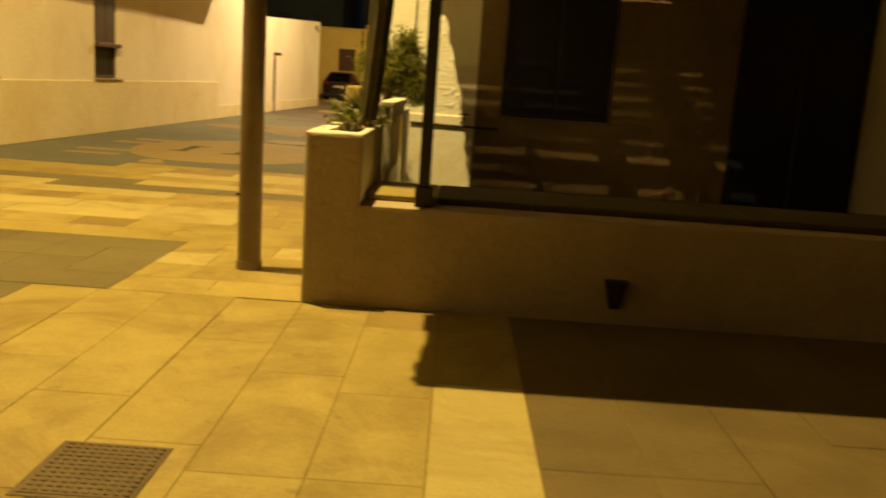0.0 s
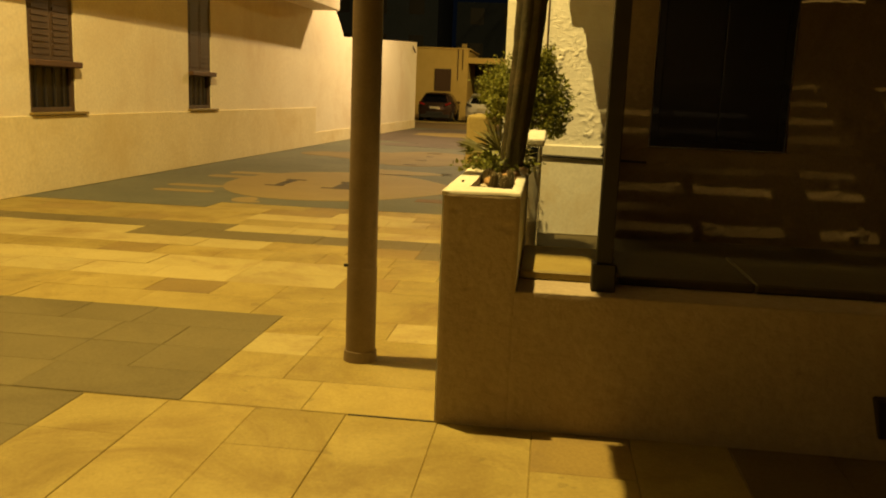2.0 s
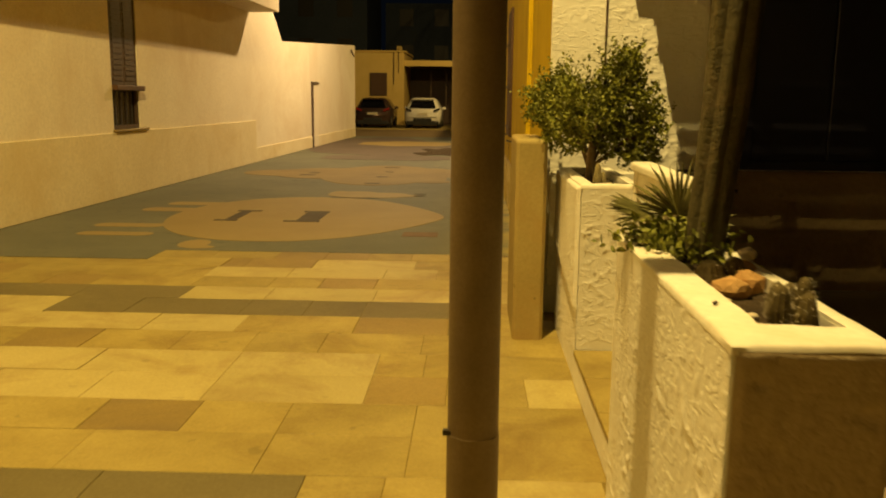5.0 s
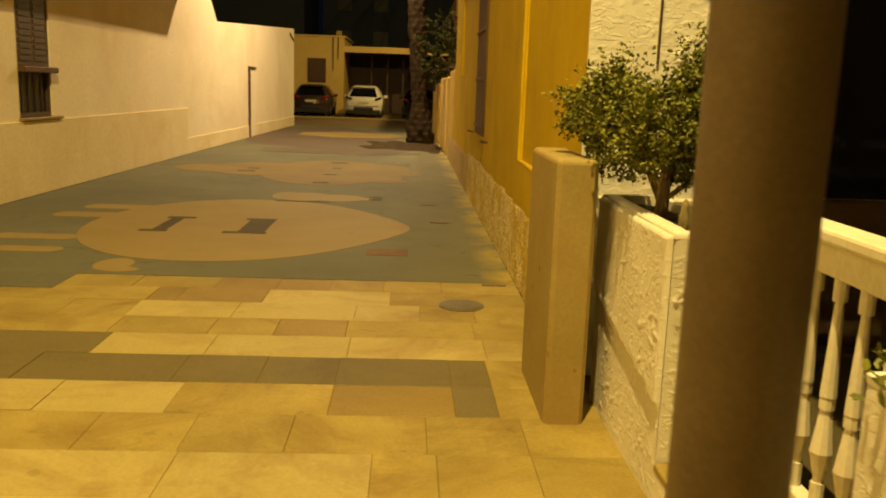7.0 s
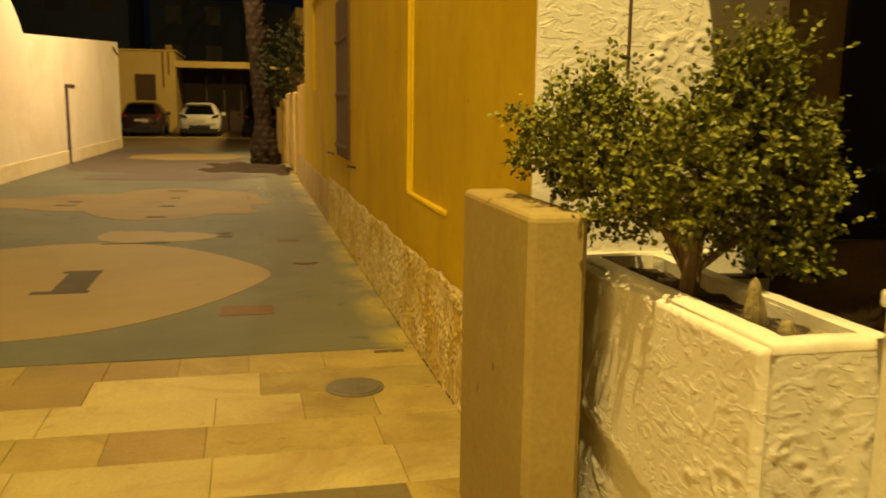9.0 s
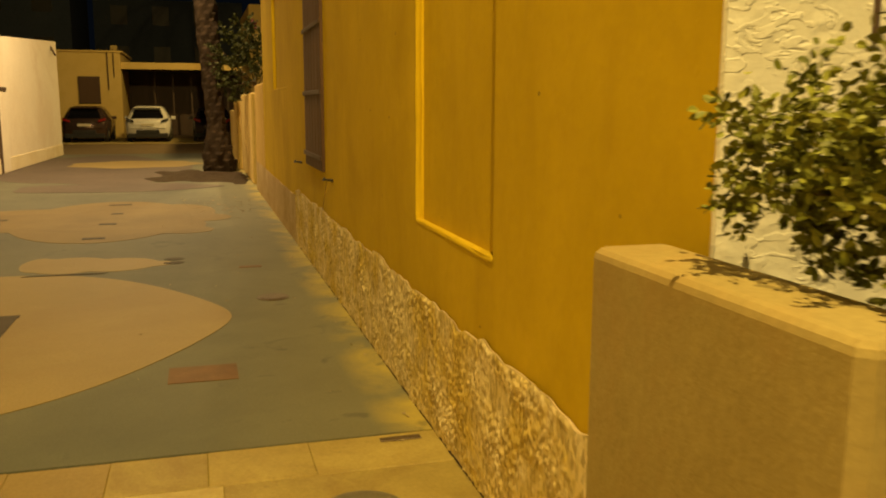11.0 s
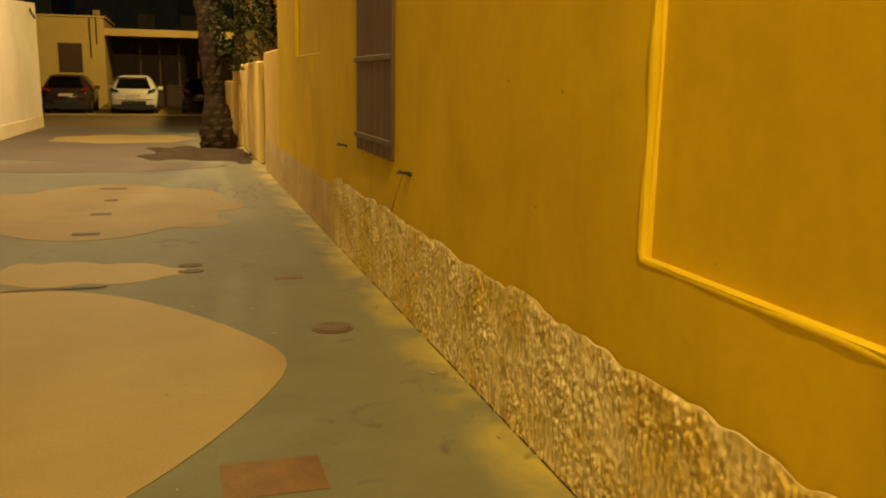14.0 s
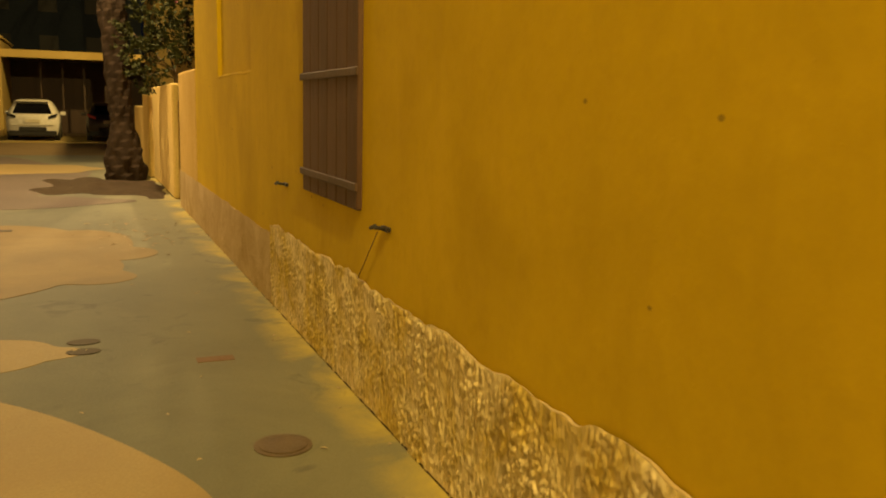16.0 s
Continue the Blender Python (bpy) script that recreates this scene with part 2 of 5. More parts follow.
M = {
    "stone": surface("sandstone_slab", (0.265, 0.195, 0.045), (0.385, 0.30, 0.084), 0.62, 2.4, 60, 0.25, 0.003, (0.18, 0.115, 0.025), spread=0.07, spots=0.3),
    "stone_light": surface("pale_limestone_slab", (0.378, 0.304, 0.101), (0.458, 0.378, 0.141), 0.6, 1.6, 60, 0.22, 0.003, (0.235, 0.15, 0.04), spread=0.07, spots=0.25),
    # stone colour lowered to stand in for shade below the reed roof
    "stone_shaded": surface("shade_dark_stone", (0.065, 0.05, 0.022), (0.09, 0.072, 0.034), 0.75, 1.5, 60, 0.25, 0.003),
    "stone_dark": surface("grey_stone_slab", (0.131, 0.103, 0.0374), (0.168, 0.136, 0.0539), 0.6, 1.5, 60, 0.25, 0.003, (0.0969, 0.0748, 0.0262), spread=0.07),
    "stone_brown": surface("brown_stone_slab", (0.229, 0.158, 0.0396), (0.299, 0.211, 0.0581), 0.6, 1.5, 60, 0.25, 0.003, (0.167, 0.114, 0.044), spread=0.07),
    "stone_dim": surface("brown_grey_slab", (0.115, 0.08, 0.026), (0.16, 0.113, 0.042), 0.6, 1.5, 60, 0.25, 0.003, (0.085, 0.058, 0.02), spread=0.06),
    "joint": surface("joint_mortar", (0.18, 0.13, 0.032), (0.27, 0.20, 0.055), 0.9, 4, 80),
    "asphalt": surface("worn_asphalt", (0.17, 0.12, 0.066), (0.225, 0.165, 0.094), 0.85, 0.8, 90, 0.5, 0.006),
    "mural_blue": surface("blue_grey_ground_paint", (0.098, 0.101, 0.072), (0.148, 0.148, 0.103), 0.7, 0.7, 70, 0.3, 0.004, (0.08, 0.08, 0.056)),
    "mural_cream": surface("cream_ground_paint", (0.25, 0.18, 0.062), (0.305, 0.225, 0.082), 0.65, 0.7, 70, 0.3, 0.004, (0.235, 0.16, 0.055)),
    "mural_lilac": surface("lilac_ground_paint", (0.085, 0.064, 0.052), (0.12, 0.092, 0.076), 0.7, 0.7, 70, 0.3, 0.004),
    "mural_dark": surface("dark_ground_paint", (0.045, 0.033, 0.02), (0.075, 0.055, 0.034), 0.75, 2, 70, 0.3, 0.004),
    "mural_red": surface("rust_red_paint", (0.13, 0.065, 0.024), (0.18, 0.098, 0.036), 0.7, 6, 70, 0.3, 0.004, (0.085, 0.05, 0.02), spots=0.4),
    "mural_ochre": surface("worn_ochre_ground_paint", (0.19, 0.132, 0.044), (0.25, 0.178, 0.06), 0.7, 0.9, 70, 0.3, 0.004, (0.155, 0.105, 0.037)),
    "white": surface("white_limewash", (0.78, 0.69, 0.53), (0.86, 0.78, 0.62), 0.85, 0.5, 25, 0.35, 0.006, (0.66, 0.54, 0.38)),
    "white_low": surface("weathered_white_plinth", (0.73, 0.62, 0.39), (0.82, 0.72, 0.49), 0.85, 0.9, 22, 0.35, 0.007, (0.64, 0.51, 0.27)),
    "white_rough": trowelled("white_trowelled_plaster", (0.75, 0.72, 0.63), (0.83, 0.81, 0.73), 0.008, (0.65, 0.57, 0.42)),
    "white_smooth": surface("white_rim_paint", (0.76, 0.73, 0.62), (0.84, 0.81, 0.70), 0.6, 3, 40, 0.2, 0.003, (0.66, 0.58, 0.42)),
    # white plaster toned down to cream, its dimness put into the colour
    "parapet": surface("cream_shaded_render", (0.35, 0.275, 0.175), (0.44, 0.355, 0.235), 0.85, 1.2, 30, 0.6, 0.010, (0.29, 0.22, 0.13)),
    "yellow": limewash("ochre_limewash", (0.49, 0.335, 0.006), (0.59, 0.41, 0.010), (0.40, 0.265, 0.006)),
    # tan copy of the white plaster, with shade put into its colour
    "plaster_shaded": surface("shaded_white_plaster", (0.20, 0.145, 0.08), (0.27, 0.20, 0.115), 0.85, 1.2, 30, 0.5, 0.008, (0.16, 0.115, 0.065)),
    "yellow_pale": surface("faded_ochre_limewash", (0.56, 0.38, 0.10), (0.64, 0.45, 0.15), 0.85, 0.7, 30, 0.35, 0.005, (0.48, 0.31, 0.06)),
    "yellow_far": surface("pale_yellow_render", (0.60, 0.43, 0.13), (0.7, 0.52, 0.19), 0.85, 0.7, 30, 0.3, 0.005),
    "plinth": roughcast("pebbled_plinth", (0.78, 0.66, 0.38), (0.62, 0.46, 0.09), (0.24, 0.165, 0.045)),
    "plinth_smooth": surface("old_plaster_plinth", (0.46, 0.34, 0.16), (0.6, 0.47, 0.26), 0.85, 2.0, 35, 0.6, 0.01, (0.34, 0.24, 0.08)),
    "wood": surface("brown_shutter_paint", (0.075, 0.036, 0.016), (0.115, 0.058, 0.027), 0.7, 2, 50, 0.3, 0.003, None, stretch=(1, 1, 0.1)),
    "wood_dark": surface("dark_shutter_wood", (0.065, 0.038, 0.024), (0.10, 0.06, 0.038), 0.6, 2, 50, 0.3, 0.003, None, stretch=(1, 1, 0.1)),
    "reed": surface("dry_reed", (0.16, 0.11, 0.05), (0.26, 0.18, 0.09), 0.8, 3, 80, 0.3, 0.003, spread=0.2),
    "dark": plain("dark_window_glass", (0.012, 0.012, 0.016), 0.25),
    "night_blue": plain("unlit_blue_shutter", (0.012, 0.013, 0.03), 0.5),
    "black_metal": plain("black_painted_steel", (0.02, 0.016, 0.012), 0.5),
    "pole": surface("brown_painted_steel", (0.15, 0.105, 0.055), (0.21, 0.15, 0.08), 0.5, 4, 90, 0.2, 0.002),
    "iron": surface("cast_iron_cover", (0.09, 0.06, 0.03), (0.15, 0.105, 0.055), 0.5, 8, 90, 0.5, 0.004, metal=0.3),
    "steel": surface("worn_steel_disc", (0.17, 0.15, 0.10), (0.25, 0.225, 0.16), 0.4, 6, 90, 0.2, 0.002, metal=0.5),
    "concrete": surface("ochre_concrete", (0.345, 0.265, 0.095), (0.425, 0.335, 0.13), 0.8, 2, 50, 0.35, 0.004, (0.36, 0.245, 0.085), spots=0.6),
    "soil": surface("planter_soil", (0.035, 0.024, 0.014), (0.08, 0.056, 0.034), 0.95, 9, 60, 1.0, 0.02),
    "bark": surface("palm_bark", (0.018, 0.011, 0.006), (0.042, 0.027, 0.015), 0.95, 7, 40, 1.0, 0.02),
    "twig": surface("grey_twig", (0.12, 0.085, 0.045), (0.2, 0.14, 0.08), 0.85, 12, 60, 0.5, 0.004),
    "cactus": surface("cactus_skin", (0.055, 0.045, 0.015), (0.10, 0.082, 0.03), 0.75, 8, 60, 0.8, 0.008, (0.14, 0.10, 0.045)),
    "cactus_cream": surface("cream_cactus_skin", (0.24, 0.20, 0.09), (0.36, 0.30, 0.15), 0.8, 14, 90, 0.8, 0.006),
    "cactus_pale": surface("spiny_cactus_skin", (0.085, 0.065, 0.028), (0.15, 0.118, 0.055), 0.8, 14, 90, 0.8, 0.006),
    "leaf": surface("shrub_leaf", (0.09, 0.105, 0.011), (0.29, 0.295, 0.032), 0.58, 14, 60, 0.1, 0.001, spread=0.45),
    "leaf_dark": surface("dark_leaf", (0.025, 0.03, 0.008), (0.06, 0.065, 0.018), 0.8, 14, 60, 0.1, 0.001, spread=0.4),
    "frond": surface("palm_frond", (0.05, 0.065, 0.015), (0.12, 0.13, 0.035), 0.5, 10, 60, 0.1, 0.001, spread=0.25),
    "fan_frond": surface("yellow_green_frond", (0.13, 0.125, 0.035), (0.22, 0.20, 0.07), 0.5, 10, 60, 0.1, 0.001, spread=0.25),
    "blossom": plain("pink_blossom", (0.16, 0.025, 0.04), 0.7),
    "rock": surface("orange_rock", (0.42, 0.24, 0.09), (0.56, 0.35, 0.15), 0.8, 10, 60, 0.7, 0.01),
    "pebble": plain("pale_pebble", (0.6, 0.52, 0.38), 0.6),
    "car_white": plain("white_car_paint", (0.72, 0.70, 0.64), 0.25),
    "car_brown": plain("brown_car_paint", (0.11, 0.07, 0.055), 0.22, 0.6),
    "car_dark": plain("dark_car_paint", (0.03, 0.02, 0.02), 0.25),
    "rubber": plain("black_rubber", (0.02, 0.02, 0.02), 0.8),
    "red_lens": plain("red_tail_lens", (0.3, 0.015, 0.01), 0.2),
    "plate": plain("pale_plate", (0.6, 0.55, 0.4), 0.5),
    "night_wall": surface("unlit_tower_render", (0.05, 0.065, 0.09), (0.075, 0.09, 0.12), 0.9, 0.2, 6, 0.2, 0.01),
    "paper": plain("litter_paper", (0.36, 0.28, 0.16), 0.8),
}



def wash_spill(m):
    """Yellow wash dripped on the alley floor along the foot of the wall, a faint yellower tint over a wider strip, and
    dark damp rings.
    """
    t = m.node_tree
    bsdf = t.nodes["Principled BSDF"]
    col = bsdf.inputs["Base Color"].links[0].from_socket
    pos = t.nodes.new("ShaderNodeNewGeometry").outputs["Position"]
    xyz = t.nodes.new("ShaderNodeSeparateXYZ")
    t.links.new(pos, xyz.inputs[0])
    wide_tint = ramp(t, xyz.outputs[0], -1.9, -0.8, 0.0, 0.22)
    col = mix_rgb(t, wide_tint, col, (0.30, 0.25, 0.085))
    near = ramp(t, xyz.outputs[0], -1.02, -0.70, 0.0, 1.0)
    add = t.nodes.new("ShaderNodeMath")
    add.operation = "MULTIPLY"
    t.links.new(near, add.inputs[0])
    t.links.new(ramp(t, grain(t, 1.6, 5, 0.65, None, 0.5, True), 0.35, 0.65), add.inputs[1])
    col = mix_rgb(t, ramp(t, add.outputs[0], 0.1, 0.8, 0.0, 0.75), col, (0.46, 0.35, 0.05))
    col = mix_rgb(t, ramp(t, grain(t, 2.6, 3, 0.5, None, 1.5, True), 0.62, 0.72, 0.0, 0.5), col, (0.045, 0.045, 0.035))
    t.links.new(col, bsdf.inputs["Base Color"])


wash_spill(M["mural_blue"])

# ---- building blocks ----


def box(bm, x0, x1, y0, y1, z0, z1, bevel=0.0, seg=1):
    made = bmesh.ops.create_cube(bm, size=1.0)["verts"]
    for v in made:
        v.co = Vector((x0 + (v.co.x + 0.5) * (x1 - x0), y0 + (v.co.y + 0.5) * (y1 - y0), z0 + (v.co.z + 0.5) * (z1 - z0)))
    if bevel:
        edges = {e for v in made for e in v.link_edges}
        bmesh.ops.bevel(bm, geom=list(edges), offset=bevel, segments=seg, affect="EDGES", profile=0.5)
    return bm


def tube(bm, a, b, r0, r1=None, sides=12, cap=True):
    a, b = Vector(a), Vector(b)
    r1 = r0 if r1 is None else r1
    turn = (b - a).to_track_quat("Z", "Y").to_matrix().to_4x4()
    m = Matrix.Translation((a + b) / 2) @ turn
    bmesh.ops.create_cone(bm, cap_ends=cap, segments=sides, radius1=r0, radius2=r1, depth=(b - a).length, matrix=m)
    return bm


def thing(name, label, category, place=(0, 0, 0), group="", kind=""):
    ob = new(name)
    ob.location = place
    return tagged(ob, label, category, group, kind)


def mesh_of(name, bm, material, smooth=False):
    me = bpy.data.meshes.new(name)
    bm.to_mesh(me)
    bm.free()
    me.materials.append(material)
    if smooth:
        for p in me.polygons:
            p.use_smooth = True
        me.set_sharp_from_angle(angle=radians(50))
    return me


def part(name, bm, material, parent, label="", smooth=False):
    """One mesh under a thing or a part; the mesh is in world places, so the parent's place is taken off."""
    if isinstance(bm, bmesh.types.BMesh):
        me = mesh_of(name, bm, material, smooth)
        up, at = parent, Vector((0, 0, 0))
        while up:
            at += up.location
            up = up.parent
        me.transform(Matrix.Translation(-at))
    else:
        me = bm
    ob = new(name, me)
    ob.parent = parent
    if label:
        ob["label"] = label
    return ob


def solid(name, bm, material, label, category, kind="", smooth=False, group=""):
    return tagged(new(name, mesh_of(name, bm, material, smooth)), label, category, group, kind)


def new_bm():
    return bmesh.new()


def wall_with_holes(bm, axis, face, thick, lo, hi, z0, z1, holes):
    """A wall along y (axis 'x', face at x) or along x (axis 'y', face at y), built of blocks round rectangular holes (a0, a1, z0, z1)."""
    cuts = sorted({lo, hi, *[h[0] for h in holes], *[h[1] for h in holes]})
    for a, b in zip(cuts, cuts[1:]):
        solid_spans, z = [], z0
        for h in sorted(h for h in holes if h[0] <= a + 1e-6 and h[1] >= b - 1e-6):
            if h[2] > z:
                solid_spans.append((z, h[2]))
            z = h[3]
        if z < z1:
            solid_spans.append((z, z1))
        for c, d in solid_spans:
            if axis == "x":
                box(bm, min(face, face + thick), max(face, face + thick), a, b, c, d)
            else:
                box(bm, a, b, min(face, face + thick), max(face, face + thick), c, d)
    bmesh.ops.remove_doubles(bm, verts=bm.verts, dist=0.0005)
    return bm


# ---- ground ----
bm = new_bm()
box(bm, -400, 400, -400, 400, -0.3, -0.03)
solid("ground", bm, M["asphalt"], "dark worn asphalt ground reaching to the distance", "ground", "structure")
bm = new_bm()
box(bm, -16, 14, -14, 11.455, -0.2, -0.005)
pavement = solid("pavement", bm, M["joint"], "pavement of sandy, pale and grey stone slabs", "pavement", "structure")
bm = new_bm()
box(bm, -8.5, -0.5, 11.47, 37.6, -0.1, 0.0)
mural = solid("alley_floor", bm, M["mural_blue"], "alley floor painted blue grey with a cream fish mural", "pavement", "structure")


def flat(name, outline, material, z, label):
    """A painted patch of the alley floor, a few millimetres thick."""
    b = new_bm()
    face = b.faces.new([b.verts.new((x, y, z - 0.003)) for x, y in outline])
    if face.normal.z < 0:
        face.normal_flip()
    top = bmesh.ops.extrude_face_region(b, geom=[face])["geom"]
    for v in top:
        if isinstance(v, bmesh.types.BMVert):
            v.co.z = z
    bmesh.ops.recalc_face_normals(b, faces=b.faces)
    bmesh.ops.triangulate(b, faces=b.faces)
    return part(name, b, material, mural, label)


def oval(cx, cy, a, b, taper=0.0, waves=0, deep=0.0, turn=0.0, n=96, tip=0.0):
    pts = []
    for k in range(n):
        w = 2 * math.pi * k / n
        r = 1 + deep * math.cos(waves * w)
        x, y = a * r * math.cos(w), b * r * math.sin(w) * (1 - taper * math.cos(w) - tip * max(0.0, math.cos(w)) ** 3)
        pts.append((cx + x * math.cos(turn) - y * math.sin(turn), cy + x * math.sin(turn) + y * math.cos(turn)))
    return pts


def bar(x0, x1, y0, y1, lean=0.0):
    return [(x0, y0), (x1, y0), (x1 + lean, y1), (x0 + lean, y1)]


def lobed(cx, cy, lobes, n=220):
    """The outline round several overlapping ovals (x, y, half width, half depth), seen from one inner point."""
    pts = []
    for k in range(n):
        w = 2 * math.pi * k / n
        dx, dy, far = math.cos(w), math.sin(w), 0.0
        for ox, oy, a, b in lobes:
            px, py = (cx - ox) / a, (cy - oy) / b
            qx, qy = dx / a, dy / b
            qq, pq, pp = qx * qx + qy * qy, px * qx + py * qy, px * px + py * py - 1
            root = pq * pq - qq * pp
            if root > 0:
                far = max(far, (-pq + math.sqrt(root)) / qq)
        pts.append((cx + dx * far, cy + dy * far))
    return pts


flat("alley_edge", bar(-8.4, -4.28, 10.96, 11.468), M["mural_blue"], 0.004, "blue grey paint running over the slab edge")
flat("painted_fish", oval(-3.33, 14.12, 1.76, 2.06, 0.13, tip=0.36), M["mural_cream"], 0.004, "cream painted fish body on blue ground")
for bx0, bx1, by, half in ((-5.62, -4.9, 12.43, 0.13), (-5.7, -5.0, 13.07, 0.15), (-5.68, -4.95, 14.53, 0.19), (-5.56, -4.8, 15.2, 0.19)):
    flat("painted_fin_ray", lobed((bx0 + bx1) / 2, by, [(bx0 + 0.1 + (bx1 - bx0 - 0.1) * k / 8, by, 0.12, half) for k in range(9)], 90), M["mural_cream"], 0.0025, "cream painted ray of the tail fin")
flat("painted_fin", lobed(-4.08, 11.8, [(-4.12, 11.85, 0.16, 0.25), (-4.02, 11.66, 0.17, 0.1)], 60), M["mural_cream"], 0.0025, "cream painted lower fin")
flat("painted_fin", lobed(-3.05, 16.62, [(-3.36, 16.75, 0.16, 0.4), (-3.05, 16.66, 0.4, 0.46), (-2.6, 16.6, 0.4, 0.38), (-2.22, 16.56, 0.17, 0.14)], 140), M["mural_cream"], 0.0025, "cream painted upper fin")
flat("painted_mark", bar(-3.4, -2.7, 16.1, 16.15, 0.05), M["mural_dark"], 0.008, "thin dark painted line beside the fin")
for oy in (16.54, 16.77):
    flat("painted_mark", oval(-2.05, oy, 0.10, 0.07), M["mural_dark"], 0.006, "small dark painted spot")
for s0, s1, f0, f1 in ((-4.31, -4.17, -4.43, -4.05), (-3.41, -3.13, -3.56, -3.12)):
    flat("painted_mark", bar(s0, s1, 13.62, 14.42), M["mural_dark"], 0.008, "dark painted bar on the fish")
    flat("painted_mark", bar(f0, s1 + 0.03, 13.52, 13.617), M["mural_dark"], 0.008, "dark painted foot of the bar")
    flat("painted_mark", bar(s0 - 0.06, f1, 14.423, 14.52), M["mural_dark"], 0.008, "dark painted head of the bar")
flat("painted_cloud", lobed(-3.1, 20.3, [(-3.05, 20.35, 1.2, 2.25), (-4.2, 20.5, 1.1, 1.25), (-5.1, 20.45, 0.78, 0.72), (-2.1, 20.9, 0.55, 1.1), (-1.72, 20.2, 0.38, 0.42), (-1.95, 18.95, 0.34, 0.32), (-2.2, 19.5, 0.5, 0.8)]), M["mural_ochre"], 0.004, "cream painted cloud with round lobes")
for mx, my, mw in ((-3.0, 22.1, 0.34), (-2.95, 20.9, 0.16), (-2.98, 19.75, 0.22), (-3.02, 18.45, 0.26), (-4.5, 20.0, 0.3), (-4.45, 20.5, 0.2)):
    flat("painted_mark", bar(mx - mw / 2, mx + mw / 2, my - 0.07, my + 0.07), M["mural_dark"], 0.008, "small dark painted mark")
flat("painted_band", oval(-4.3, 31.2, 2.2, 5.4, 0.0, 5, 0.08, 0.1), M["mural_lilac"], 0.003, "lilac painted field at the alley end")
flat("painted_band", oval(-3.3, 25.2, 1.9, 0.9, 0.1, 5, 0.06), M["mural_lilac"], 0.004, "lilac painted patch")
flat("painted_cloud", oval(-3.4, 32.2, 1.7, 1.5, 0.0, 7, 0.06), M["mural_cream"], 0.006, "cream painted patch at the alley end")
flat("red_patch", bar(-1.99, -1.59, 12.53, 12.84), M["mural_red"], 0.004, "rust red painted rectangle")
flat("red_patch", bar(-1.42, -1.2, 16.1, 16.2), M["mural_red"], 0.003, "worn rust red mark")

def round_cover(x, y, r, label, disc="steel"):
    t = thing("drain_cover", label, "drain cover", (x, y, 0), "round covers in the ground")
    b = new_bm()
    tube(b, (x, y, -0.02), (x, y, 0.006), r, r, 36)
    part("rim", b, M[disc], t, "worn metal rim")
    b = new_bm()
    tube(b, (x, y, 0.0), (x, y, 0.011), r * 0.84, r * 0.82, 36)
    part("disc", b, M[disc], t, "worn round disc")
    return t


round_cover(-1.19, 10.7, 0.168, "round worn steel cover set in stone slabs")
round_cover(-1.21, 14.68, 0.132, "small round rusty cover in blue painted ground", "iron")
bm = new_bm()
box(bm, -0.98, -0.78, 11.36, 11.41, -0.01, 0.006, 0.003)
solid("slot_drain", bm, M["iron"], "narrow dark iron slot drain in the slabs", "drain cover")
bm = new_bm()
box(bm, -1.06, -0.67, 4.796, 4.806, -0.02, 0.003)
solid("open_joint", bm, M["black_metal"], "thin dark open joint between pavement slabs", "joint", "structure")
hatch = thing("manhole_cover", "square dark iron manhole cover set flush in slabs", "manhole cover", (-0.94, 2.44, 0))
bm = new_bm()
box(bm, -1.14, -0.74, 2.23, 2.65, -0.01, 0.004, 0.002)
part("frame", bm, M["iron"], hatch)
bm = new_bm()
box(bm, -1.12, -0.76, 2.25, 2.63, 0.0, 0.007, 0.002)
for i in range(11):
    for j in range(12):
        cx, cy = -1.105 + 0.033 * i, 2.265 + 0.032 * j
        box(bm, cx, cx + 0.018, cy, cy + 0.012, 0.006, 0.010)
part("lid", bm, M["iron"], hatch, "studded iron lid")

# ---- displaced plaster and stone faces ----


